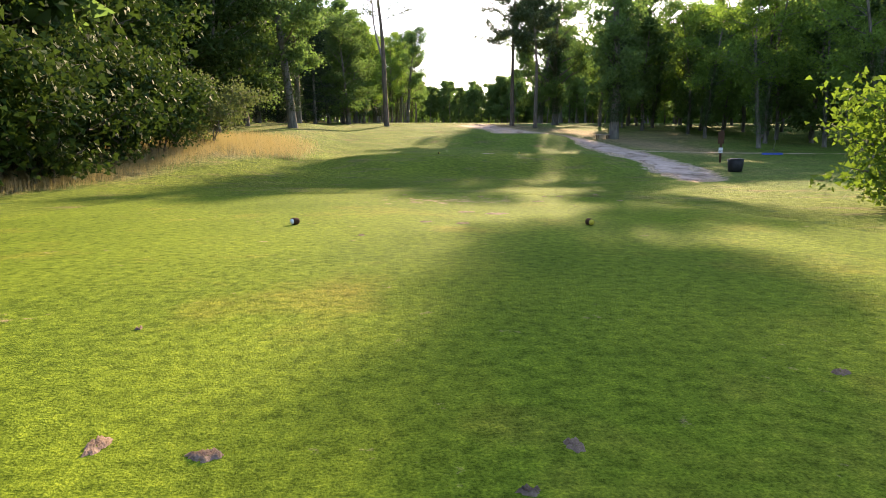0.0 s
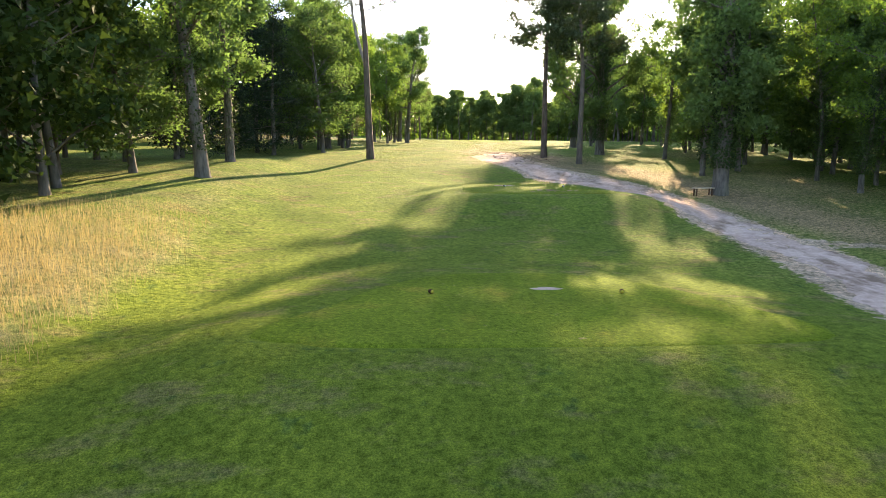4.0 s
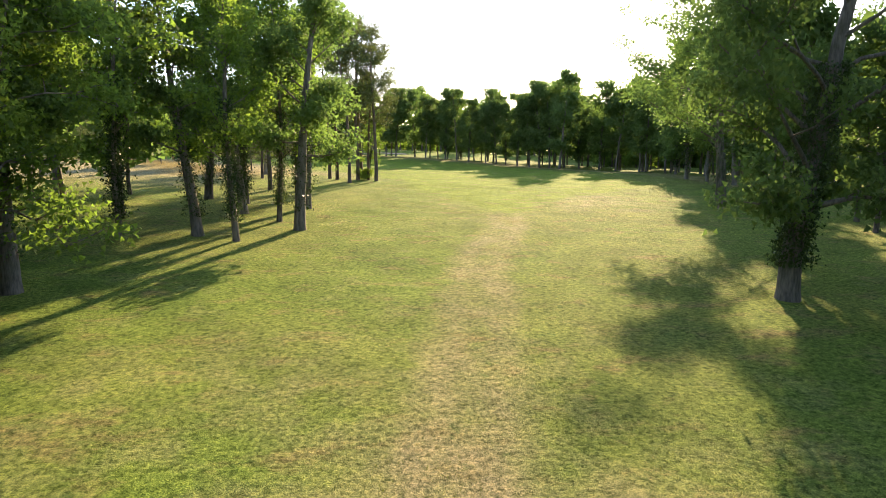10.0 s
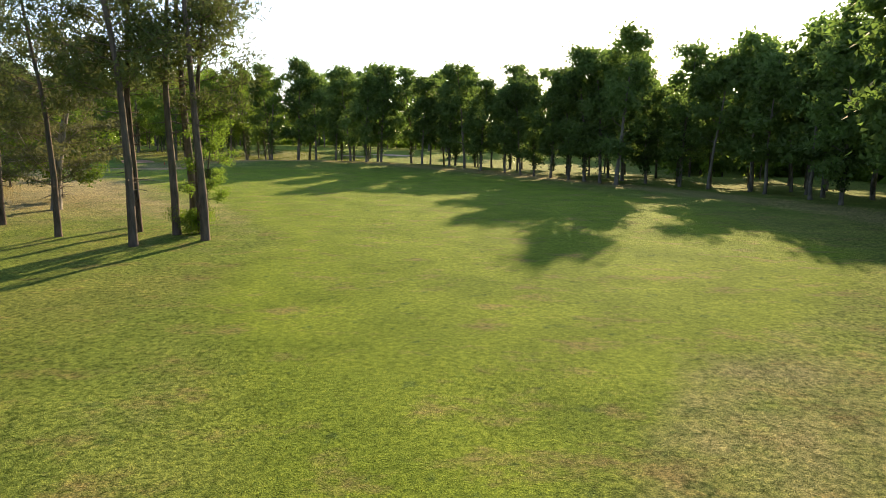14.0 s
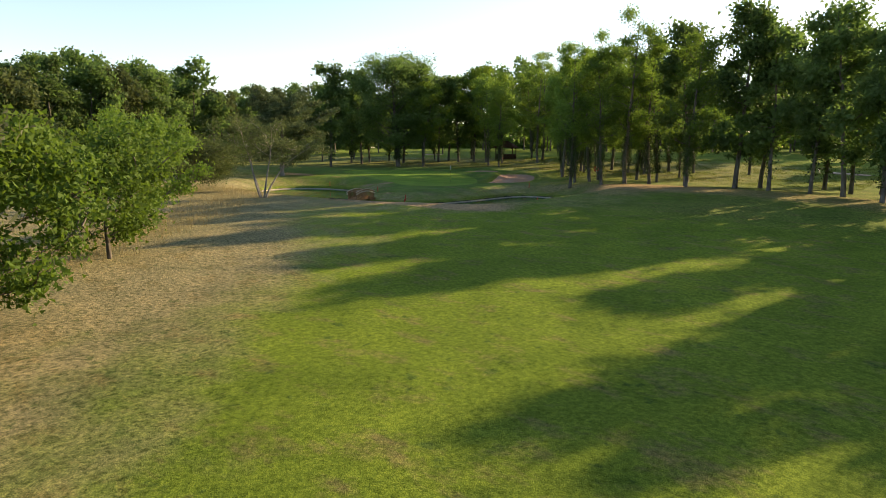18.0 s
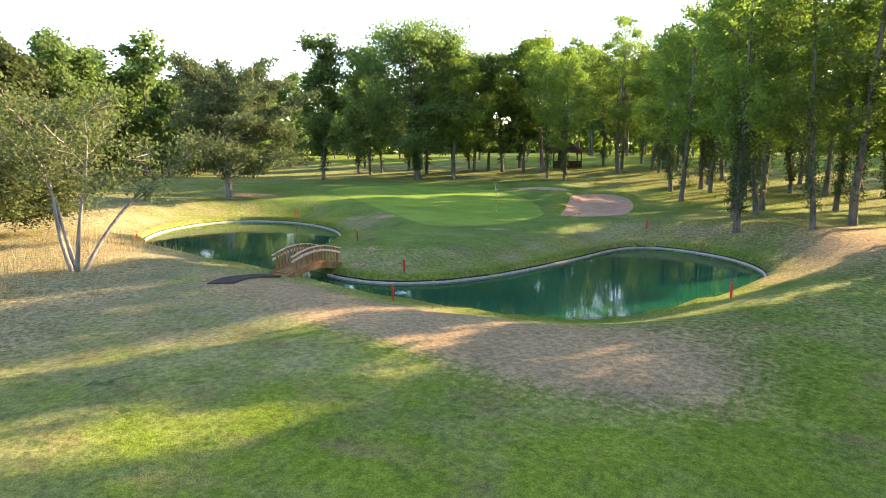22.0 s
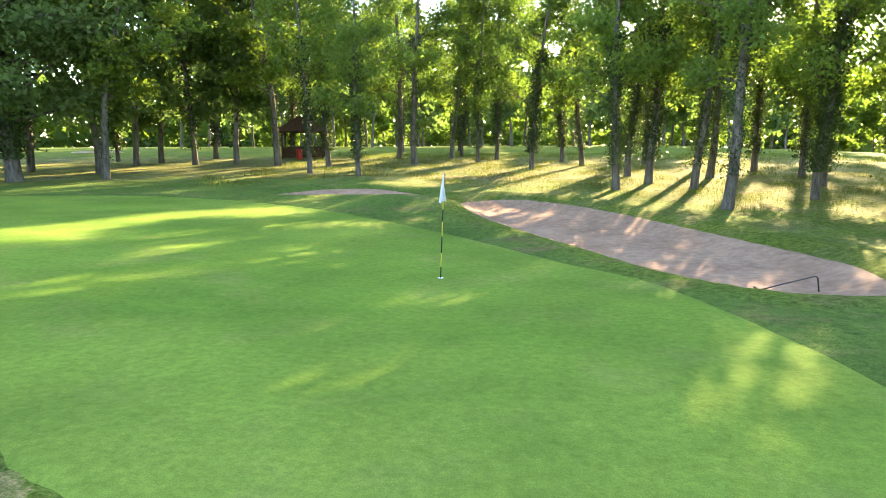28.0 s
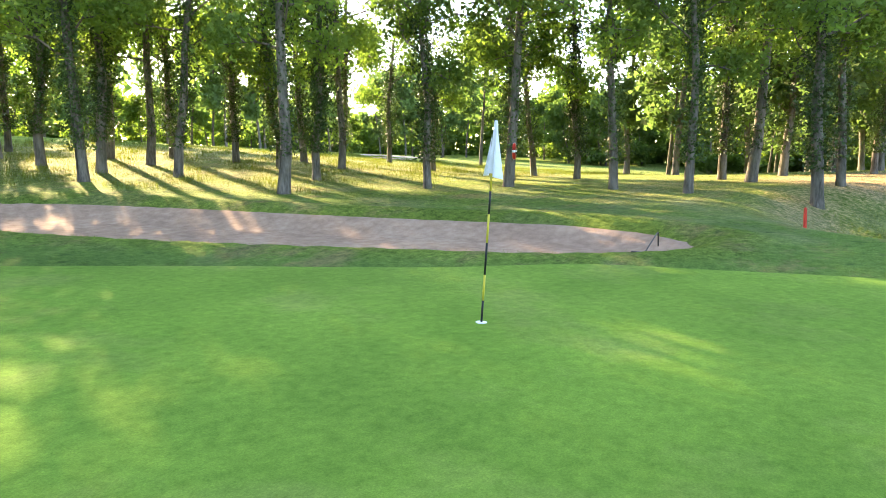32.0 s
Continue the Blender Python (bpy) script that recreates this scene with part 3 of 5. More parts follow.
def conifer(seed, height, trunk, spread, bare, leaves, mat, bark_mat, limbs=22, size=0.34, flat=0.35, cone=False, lean=0.03, stubs=8, wide=0.22):
    """A pine (limbs in plates near the top) or, as a cone, a spruce."""
    rng = np.random.default_rng(seed)
    leaves, size = leaves * 2, size * 0.78
    a0 = rng.uniform(0, 6.28)
    pts, rad = limb(rng, (0, 0, -0.25), (lean * math.cos(a0), lean * math.sin(a0), 1), height, 0.05, trunk, trunk * 0.2, 9, 0.03)
    foot = [pts[0], pts[0] + (pts[1] - pts[0]) * 0.12, pts[0] + (pts[1] - pts[0]) * 0.35]
    wood, tips = [tube(foot + pts[1:], [trunk * 1.4, trunk * 1.12, trunk] + [trunk * (1 - 0.8 * (i + 1) / 9) for i in range(9)], 9)], []

    def on(f):
        k = f * 9
        j = min(int(k), 8)
        return pts[j] + (pts[j + 1] - pts[j]) * (k - j)

    for i in range(limbs):
        f = bare + (0.99 - bare) * (i + rng.uniform(0, 0.8)) / limbs
        g = (f - bare) / (1 - bare)
        a = i * 2.4 + rng.uniform(-0.4, 0.4)
        reach = spread * ((1.02 - g) if cone else (0.55 + 0.6 * math.sin(math.pi * min(1, g * 0.8 + 0.2)))) * rng.uniform(0.75, 1.15)
        lp, lr = limb(rng, on(f), (math.cos(a), math.sin(a), -0.15 if cone else 0.25 + 0.4 * g), max(reach, 0.3), 0.25, trunk * 0.22 * (1.1 - f), 0.012)
        wood.append(tube(lp, lr, 5, False))
        for s in range(5):
            b = a + rng.uniform(-1.1, 1.1)
            sp, sr = limb(rng, lp[1 + s % 5], (math.cos(b), math.sin(b), 0.15), reach * 0.35, 0.15, 0.025, 0.006, 2)
            wood.append(tube(sp, sr, 4, False))
            tips += [sp[-1], sp[-2]]
        tips += [lp[-1], lp[-2], lp[-3]]
    for i in range(stubs):
        f = rng.uniform(min(0.15, bare * 0.6), bare)
        a = rng.uniform(0, 6.28)
        lp, lr = limb(rng, on(f), (math.cos(a), math.sin(a), rng.uniform(-0.3, 0.3)), rng.uniform(0.5, 1.6), -0.2, 0.035, 0.008, 3)
        wood.append(tube(lp, lr, 4, False))
    tips = np.array(tips + [pts[-1]])
    pick = rng.integers(0, len(tips), leaves)
    off = rng.normal(size=(leaves, 3)) * np.array((0.42, 0.42, flat * 0.6))
    heart = tips[pick] + off
    crown = leaves_mesh("crown", heart, rng.normal(size=(leaves, 3)) + np.array((0, 0, 0.5)) + off, size * rng.uniform(0.6, 1.3, leaves), mat, rng, wide)
    v, f = join(wood)
    me = bpy.data.meshes.new("trunk")
    me.from_pydata([tuple(q) for q in v], [], f)
    me.materials.append(bark_mat)
    me.polygons.foreach_set("use_smooth", [True] * len(me.polygons))
    return me, crown


def plant(name, meshes, x, y, turn, scale, label, group, category="tree", sink=0.0, tall=1.0, tilt=0.0):
    """One tree: an empty at its foot with trunk and crown."""
    e = new(name)
    e.matrix_world = pose(x, y, ground_at(x, y) - sink, 0, tilt, 0) @ pose(0, 0, 0, 0, 0, turn) @ Matrix.Diagonal((scale, scale, scale * tall, 1))
    tagged(e, label, category, group)
    for key, me in zip(("trunk", "crown", "ivy"), meshes):
        if me is not None:
            o = new(key, me)
            o.parent = e
    return e

# ---- ground ----
def lines(stops):
    """Grid lines: (from, to, step) stretch by stretch."""
    out = []
    for a, b, step in stops:
        out += list(np.arange(a, b - 1e-6, step))
    return np.array(out + [stops[-1][1]])


GX = np.r_[-2500, -1200, -600, -380, -280, -220, -180, lines(((-155, -95, 3.0), (-95, -63, 1.2), (-63, -19, 0.45), (-19, 20, 0.75), (20, 60, 1.5), (60, 120, 5.0))), 160, 240, 400, 800, 2500]
GY = np.r_[-2500, -1000, -400, -150, -80, lines(((-50, -12, 3.0), (-12, 70, 0.6), (70, 200, 1.0), (200, 262, 0.45), (262, 300, 1.5), (300, 420, 5.0))), 480, 600, 900, 1600, 2800]
gx, gy = np.meshgrid(GX, GY)
gz = land(gx.ravel(), gy.ravel()).reshape(gx.shape)
gz = gz + 0.05 * np.sin(gx * 0.9 + np.sin(gy * 0.7)) * np.cos(gy * 0.8) * smooth(70, 85, gy) * smooth(205, 195, gy)
for ring in (GREEN, BUNKER, BACK_BUNKER, *TEES):
    gz = gz - 0.06 * smooth(0.0, -0.35, signed(gx.ravel(), gy.ravel(), ring).reshape(gx.shape))


def along_track(x, y):
    """How far off the sandy track's middle a place lies, in half widths."""
    best = np.full(np.shape(x), 1e9)
    for (ax, ay), (bx, by) in zip(TRACK[:-1], TRACK[1:]):
        ex, ey = bx - ax, by - ay
        t = np.clip(((x - ax) * ex + (y - ay) * ey) / (ex * ex + ey * ey), 0, 1)
        w = np.interp(ay + t * ey, *np.array(TRACK_WIDE).T)
        best = np.minimum(best, np.hypot(x - ax - t * ex, y - ay - t * ey) / w)
    return best


fx, fy = gx.ravel(), gy.ravel()
blob = lambda x, y, a, b: np.exp(-((fx - x) / a) ** 2 - ((fy - y) / b) ** 2)  # noqa: E731
wheel = np.interp(fy, (82, 90, 97.5, 109.6, 119, 127, 150), (8.2, 9.4, 10.9, 12.3, 15.2, 16.5, 18.6))  # middle of the worn strip
worn = (np.exp(-((fx - wheel - 0.8) / 0.75) ** 2) + np.exp(-((fx - wheel + 0.8) / 0.75) ** 2)) * smooth(80, 88, fy) * smooth(146, 120, fy)
pond_d, track_d = signed(fx, fy, POND), along_track(fx, fy)
fair_left = np.interp(fy, (125, 131, 136.5, 142, 147, 152, 158, 168.7, 176, 182, 187, 192, 200, 206), (15, 14.5, 12.3, 9.8, 9.0, 9.4, 7.0, 1.0, -5.5, -11.5, -18, -26, -36, -40))
fair_right = np.interp(fy, (125, 130.3, 133, 137, 140.6, 143.8, 150, 175, 200, 212), (17, 19.6, 21.2, 24.6, 28.7, 32.5, 36, 34, 27, 10))
fair = smooth(-1.6, 1.6, fx - fair_left) * smooth(1.2, -1.2, fx - fair_right) * smooth(123, 127, fy) * smooth(212, 202, fy)
mown = fair.copy()
mown = np.maximum(mown, smooth(5, 2, pond_d) * 0.7)
for ring in TEES:
    mown = np.maximum(mown, 0.9 * smooth(7, 2, signed(fx, fy, ring)))
mown = np.maximum(mown, 0.8 * smooth(-6, -2, fx) * smooth(12, 8, fx) * smooth(74, 66, fy))
mown = np.maximum(mown, np.maximum(blob(-50, 232, 26, 19), smooth(268, 276, fy)))
mown = np.maximum(mown, smooth(12, 6, signed(fx, fy, GREEN)) * smooth(1.0, 2.5, signed(fx, fy, BUNKER)))
edge_x = np.interp(fy, (8, 22, 29, 33, 60), (-15.0, -13.6, -11.6, -8.8, -9.4))
wild_left = smooth(4.5, 1.5, fx - edge_x) * smooth(4, 12, fy) * (0.4 + 0.6 * smooth(48, 38, fy)) * smooth(72, 60, fy)
dry = 0.22 + 0.45 * wild_left + 0.38 * worn + 0.34 * blob(25, 133, 5, 7) + 0.12 * blob(4, 92, 10, 9) + 0.26 * smooth(-1, -7, fx - fair_left) * smooth(158, 172, fy) * smooth(225, 205, fy)
dry = dry + 0.35 * blob(-30, 200, 14, 4) + 0.06 * smooth(240, 250, fy) * smooth(272, 266, fy) * smooth(-75, -60, fx) + 0.25 * smooth(-8, -14, fx) * smooth(140, 150, fy) - 0.3 * mown + 0.26 * smooth(13, 3, fx - fair_left) * smooth(150, 165, fy) * smooth(215, 200, fy)
dry = dry + 0.3 * smooth(2.2, 1.0, track_d) - 0.2 * smooth(66, 50, fy) * smooth(-6, -2, fx) - 0.05 * smooth(6, 2, pond_d) + 0.2 * smooth(0.3, 1.0, pond_d) * smooth(4.5, 2.0, pond_d)
WOOD_LINE = catmull(((46, 146), (46, 165), (42, 185), (36.5, 199), (25, 211.5), (10, 218.5), (-4, 223), (-16, 227)), 6, False)
wood_d = np.min([np.hypot(fx - a, fy - b) for a, b in WOOD_LINE], axis=0)
TRACK_EDGES = np.array(((22.5, 9.9, 11.2), (25, 10.3, 12.5), (30, 11.0, 14.1), (36, 12.0, 15.3), (41.5, 13.1, 16.3), (46, 13.6, 16.6), (51, 13.4, 16.8), (57.5, 12.6, 16.5), (61.4, 12.1, 16.0), (65, 11.0, 14.8), (67, 10.1, 14.1),
                        (70, 9.2, 13.2), (73, 8.4, 12.7), (76.5, 7.8, 12.4), (80, 7.6, 12.0), (83.0, 8.4, 12.4), (85.5, 9.8, 12.4), (88, 11.0, 11.8)))
track_l, track_r = (np.interp(fy, TRACK_EDGES[:, 0], TRACK_EDGES[:, k]) for k in (1, 2))
sandy = smooth(-0.9, 0.9, fx - track_l) * smooth(0.9, -0.9, fx - track_r) * smooth(21.5, 23.5, fy) * smooth(89, 86.5, fy)
side_way = catmull(((15.5, 45.0), (17.4, 44.3), (20.0, 43.2), (24.5, 42.0), (32.0, 41.0)), 8, False)
sandy = np.maximum(sandy, 0.7 * smooth(1.1, 0.35, np.min([np.hypot(fx - a, fy - b) for a, b in side_way], axis=0)))
bare = 0.06 * worn + 0.6 * smooth(8, 2, wood_d) + 0.25 * smooth(1.6, 0.9, track_d) + 0.85 * blob(-29, 202.6, 8, 2.2) + 0.7 * blob(-22, 203.6, 6, 2.2) + 0.6 * blob(-18.5, 206, 3.5, 5) + 0.5 * blob(-13.5, 216.5, 5, 4) + 0.55 * blob(-45, 202, 6, 3) + 0.5 * blob(-32.2, 204.2, 1.6, 0.8) + 0.5 * blob(-18, 224, 7, 6) + 0.5 * blob(-24, 234, 8, 4) + 0.5 * blob(-26.5, 228.4, 5, 1.8) + 0.5 * blob(-33, 203.4, 2.5, 1.5) + 0.5 * blob(-22, 219, 4, 3)
bare = bare + 0.8 * blob(8.4, 80.0, 1.2, 2.2) + 0.35 * blob(13, 81, 2.5, 5) + 0.6 * blob(26, 60, 8, 12) + 0.5 * blob(18.5, 58, 3, 14) + 0.45 * blob(16.5, 28, 5, 5) + 0.5 * blob(15, 70, 3.5, 6) + 0.55 * blob(30, 85, 9, 16) + 0.5 * blob(-14, 100, 8, 30) + 0.55 * blob(14, 79, 5, 6) + 0.5 * blob(26, 134, 6, 9) * 0.6
bare = bare + 0.55 * blob(21, 44, 4.5, 9) + 1.05 * (blob(-35.6, 220.1, 1.2, 0.6) + blob(-46.1, 220.5, 1.7, 0.75) + blob(-49.5, 220.6, 1.2, 0.6) + blob(-36.4, 211.4, 0.9, 0.4) + blob(-66, 222, 5, 1.6) + blob(-35.0, 209.2, 0.9, 0.35)) + 0.6 * blob(-45, 254, 10, 3)
dry = dry + 0.45 * blob(13, 86, 4, 5) + 0.12 * blob(-36, 216, 5, 4) + 0.25 * blob(-47, 219, 3, 2) + 0.3 * blob(-31, 226, 3, 7)
lush = smooth(1.0, 3.5, pond_d) * smooth(15, 4, signed(fx, fy, GREEN)) * smooth(0.4, 1.6, signed(fx, fy, BUNKER)) * smooth(0.5, 0.2, bare)
sunny = smooth(-13, -7, fx) * smooth(13, 7, fx) * smooth(62, 24, fy)
n0, n1 = gx.shape
verts = np.column_stack([fx, fy, gz.ravel()])
ids = np.arange(n0 * n1).reshape(n0, n1)
quads = np.stack([ids[:-1, :-1], ids[:-1, 1:], ids[1:, 1:], ids[1:, :-1]], -1).reshape(-1, 4)
me = bpy.data.meshes.new("ground")
me.vertices.add(len(verts))
me.vertices.foreach_set("co", verts.astype(np.float32).ravel())
me.loops.add(4 * len(quads))
me.loops.foreach_set("vertex_index", quads.astype(np.int32).ravel())
me.polygons.add(len(quads))
me.polygons.foreach_set("loop_start", np.arange(len(quads), dtype=np.int32) * 4)
me.polygons.foreach_set("loop_total", np.full(len(quads), 4, np.int32))
me.polygons.foreach_set("use_smooth", np.ones(len(quads), bool))
me.update(calc_edges=True)
for key, values in (("dry", dry), ("mown", mown), ("bare", bare), ("lush", lush), ("sunny", sunny), ("fair", fair), ("sandy", sandy)):
    me.attributes.new(key, "FLOAT", "POINT").data.foreach_set("value", np.clip(values, -1, 1.2).astype(np.float32))
me.materials.append(M_ROUGH)
tagged(new("ground", me), "uneven golf course grass, green with dry straw patches", "ground", kind="structure")


def patch_on_land(name, ring, mat, lift, label, category, rings=14, rim=0.0, sinks=True):
    """A surface of its own inside an outline, following the land."""
    c = ring.mean(0)
    n = len(ring)
    verts, faces = [], []
    for k in range(rings + 1):
        s = (k / rings) ** 0.8
        p = c + (ring - c) * s
        z = land(p[:, 0], p[:, 1]) + lift * min(1.0, (1 - s) * 14) - (0.05 if k == rings else 0.0)
        verts += list(np.column_stack([p, z]))
    for k in range(rings):
        for i in range(n):
            a, b = k * n + i, k * n + (i + 1) % n
            faces.append((a, b, b + n, a + n))
    return tagged(mesh_object(name, verts, faces, mat), label, category, kind="structure")


def widened(ring, by):
    d = np.roll(ring, -1, 0) - np.roll(ring, 1, 0)
    nrm = np.column_stack([d[:, 1], -d[:, 0]]) / (np.hypot(*d.T)[:, None] + 1e-9)
    area = np.sum(ring[:, 0] * np.roll(ring[:, 1], -1) - np.roll(ring[:, 0], -1) * ring[:, 1])
    return ring + nrm * by * (1 if area > 0 else -1)


patch_on_land("putting_green", GREEN, M_GREEN, 0.012, "smooth closely mown bright putting green", "putting green", 40)
patch_on_land("bunker_sand", BUNKER, M_SAND, 0.01, "long shallow bunker of pinkish raked sand", "bunker", 16)
patch_on_land("bunker_sand", BACK_BUNKER, M_SAND, 0.01, "small pinkish sand bunker behind the green", "bunker", 12)
for ring, words in zip(TEES, ("yellow-green mown tee lawn with worn divots", "raised mown green tee with worn patches", "raised mown dark green tee beside the sandy track")):
    patch_on_land("teeing_ground", ring, M_TEE, 0.012, words, "tee", 30)
# sandy track: a ragged ribbon between a left and a right edge
def sand_ribbon(stops, label, seed, columns=15):
    """stops: y, left edge, right edge."""
    r = np.random.default_rng(seed)
    sy, sl, sr = np.array(stops).T
    ys = np.arange(sy[0], sy[-1], 0.22)
    n = len(ys)

    def ragged(size, step):
        k = np.arange(0, n + step, step)
        return size * np.interp(np.arange(n), k, r.normal(size=len(k)))

    ends = smooth(0, 1.5, ys - ys[0]) * smooth(0, 1.5, ys[-1] - ys)
    left = np.interp(ys, sy, sl) + 0.3 + (ragged(0.22, 9) + ragged(0.13, 3) + ragged(0.06, 1)) * (0.3 + 0.7 * ends)
    right = np.interp(ys, sy, sr) - 0.35 + (ragged(0.3, 9) + ragged(0.16, 3) + ragged(0.07, 1)) * (0.3 + 0.7 * ends)
    right = np.maximum(right, left + 0.08)
    u = np.linspace(0, 1, columns)
    x = left[:, None] + (right - left)[:, None] * u
    y = np.repeat(ys[:, None], columns, 1) + 0.05 * r.normal(size=x.shape)
    lift = 0.012 + 0.014 * np.sin(x * 2.3 + y * 0.4) * np.sin(y * 0.9 + x) + 0.006 * r.normal(size=x.shape)
    lift[:, 0] = lift[:, -1] = -0.05
    lift[0] = lift[-1] = -0.05
    z = land(x.ravel(), y.ravel()).reshape(x.shape) + np.where(lift < 0, lift, np.maximum(lift, 0.004) + 0.018)
    v = np.column_stack([x.ravel(), y.ravel(), z.ravel()])
    f = [(a * columns + k, a * columns + k + 1, (a + 1) * columns + k + 1, (a + 1) * columns + k) for a in range(n - 1) for k in range(columns - 1)]
    tagged(mesh_object("sand_track", v, f, M_TRACK), label, "track", kind="structure")


rng = np.random.default_rng(5)
sand_ribbon(((23.2, 10.2, 10.8), (25, 10.6, 12.2), (30, 11.2, 13.8), (36, 12.2, 15.0), (41.5, 13.3, 16.0), (46, 13.8, 16.3), (51, 13.6, 16.5), (57.5, 12.8, 16.1), (61.4, 12.35, 15.5), (65, 11.2, 14.4), (67, 10.3, 13.6),
             (70, 9.3, 12.6), (73, 8.5, 12.2), (76.5, 7.9, 12.0), (79, 8.3, 11.7), (81, 9.2, 12.0), (83, 10.0, 12.4), (85.5, 10.6, 12.3), (88, 11.1, 11.5)), "worn sandy cart track with ragged grass edges", 5)
# water, and the kerb along the far bank
wide = widened(POND, 0.5)
wv = [(x, y, WATER) for x, y in wide]
bm = bmesh.new()
face = bm.faces.new([bm.verts.new(v) for v in wv])
bmesh.ops.triangulate(bm, faces=[face])
me = bpy.data.meshes.new("pond_water")
bm.to_mesh(me)
bm.free()
me.materials.append(M_WATER)
tagged(new("pond_water", me), "still dark green pond water with reflections", "water", kind="structure")


def kerb(name, start, stop, mat, label, out, wide_by, low, high):
    ring = widened(POND, out)
    n = len(ring)
    some = [ring[i % n] for i in range(start, stop)]
    v, f = [], []
    for i, p in enumerate(some):
        a, b = some[max(i - 1, 0)], some[min(i + 1, len(some) - 1)]
        d = (b - a) / (np.linalg.norm(b - a) + 1e-9)
        nrm = np.array((d[1], -d[0]))
        area = np.sum(POND[:, 0] * np.roll(POND[:, 1], -1) - np.roll(POND[:, 0], -1) * POND[:, 1])
        nrm = nrm if area > 0 else -nrm
        wob = 0.006 * math.sin(i * 1.7)
        q = p + nrm * wide_by
        v += [(*p, WATER + low), (*p, WATER + high + wob), (*q, WATER + high + wob), (*q, WATER + low)]
        if i:
            f += [((i - 1) * 4 + k, (i - 1) * 4 + (k + 1) % 4, i * 4 + (k + 1) % 4, i * 4 + k) for k in range(4)]
    return tagged(mesh_object(name, v, f, mat, None, "", False), label, "pond kerb", kind="structure")


kerb("pond_kerb", 51, 104, M_CONCRETE, "pale weathered kerb along the pond's bank", -0.1, 0.1, -0.3, 0.075)
kerb("pond_liner", 52, 105, M_LINER, "black pond liner edge above the kerb", 0.0, 0.04, -0.3, 0.13)
kerb("pond_kerb", 0, 38, M_CONCRETE, "pale weathered kerb along the pond's bank", -0.1, 0.12, -0.3, 0.09)
kerb("pond_liner", 0, 40, M_LINER, "black pond liner edge above the kerb", 0.0, 0.04, -0.3, 0.13)

# ---- trees ----
rng = np.random.default_rng(11)
OAKS = [broadleaf(20 + i, h, t, s, b, int(n * 1.35), 0.29, M_BACKLIT_LEAF, M_BARK, 15, ivy, twigs=3, cluster=0.68) for i, (h, t, s, b, ivy, n) in enumerate(
    ((18.0, 0.22, 3.6, 0.26, 1700, 3400), (17.0, 0.2, 3.2, 0.3, 1000, 2900), (19.0, 0.24, 3.8, 0.28, 700, 3300), (17.5, 0.19, 3.1, 0.24, 2300, 2900), (16.0, 0.18, 3.4, 0.3, 1300, 2900)))]
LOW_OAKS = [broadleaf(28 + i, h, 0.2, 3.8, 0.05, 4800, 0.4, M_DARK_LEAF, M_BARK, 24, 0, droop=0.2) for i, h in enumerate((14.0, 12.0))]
BRIGHT_OAK = broadleaf(31, 17.0, 0.26, 4.2, 0.3, 5600, 0.36, M_LIME_LEAF, M_BARK, 18, 200)
GREAT_OAK = broadleaf(33, 17.5, 0.5, 6.6, 0.17, 14000, 0.3, M_OAK_LEAF, M_BARK, 24, 3600, droop=0.1)
THICK_OAKS = [broadleaf(95 + i, h, 0.38, s, 0.26, 7500, 0.31, M_OAK_LEAF, M_BARK, 16, ivy, twigs=3) for i, (h, s, ivy) in enumerate(((18.5, 3.6, 900), (17.5, 3.4, 400)))]
TOP_OAK = broadleaf(97, 21.0, 0.46, 2.3, 0.16, 6000, 0.33, M_OAK_LEAF, M_BARK, 22, 3000)
WIDE_OAK = broadleaf(35, 18.0, 0.42, 7.0, 0.27, 26000, 0.24, M_OAK_LEAF, M_BARK, 24, 1200, droop=0.3, cluster=0.8)
MID_OAKS = [broadleaf(90 + i, h, t, s, b, 2700, 0.6, M_OAK_LEAF, M_BARK, 15, ivy, cluster=0.95, twigs=2) for i, (h, t, s, b, ivy) in enumerate(
    ((18.0, 0.24, 3.4, 0.2, 300), (17.0, 0.22, 3.1, 0.24, 100), (19.0, 0.26, 3.6, 0.2, 0), (17.5, 0.2, 2.9, 0.16, 500)))]
HEDGE_OAKS = [broadleaf(110 + i, h, 0.22, 4.8, 0.05, 3600, 0.62, m, M_BARK, 14, 0, cluster=1.0, twigs=2) for i, (h, m) in enumerate(((16.0, M_OAK_LEAF), (14.0, M_GREY_LEAF), (17.0, M_OAK_LEAF)))]
DROOP_OAK = broadleaf(125, 14.5, 0.24, 4.4, 0.24, 8500, 0.27, M_BACKLIT_LEAF, M_BARK, 22, 0, droop=-1.1)
LOW_GREEN = [broadleaf(120 + i, h, 0.22, 4.0, 0.08, 8000, 0.27, M_OAK_LEAF, M_BARK, 22, 0, droop=0.15) for i, h in enumerate((15.0, 13.0))]
EDGE_OAKS = [broadleaf(130 + i, h, 0.22, s, b, 1500, 0.78, M_OAK_LEAF, M_BARK, 12, 0, cluster=1.0, twigs=1) for i, (h, s, b) in enumerate(((17.0, 3.5, 0.24), (18.5, 3.8, 0.26)))]
FAR_LOW = [broadleaf(124 + i, h, 0.2, 4.2, 0.0, 900, 1.1, M_BACKLIT_LEAF, M_BARK, 6, 0, droop=0.1, cluster=1.5, twigs=0) for i, h in enumerate((13.0, 11.0))]
FAR_OAKS = [broadleaf(40 + i, h, 0.2, s, b, 700, 1.1, M_OAK_LEAF, M_BARK, 10, 0, cluster=1.15, twigs=1) for i, (h, s, b) in enumerate(((17.0, 3.6, 0.24), (15.0, 3.4, 0.2), (18.5, 3.9, 0.28)))]
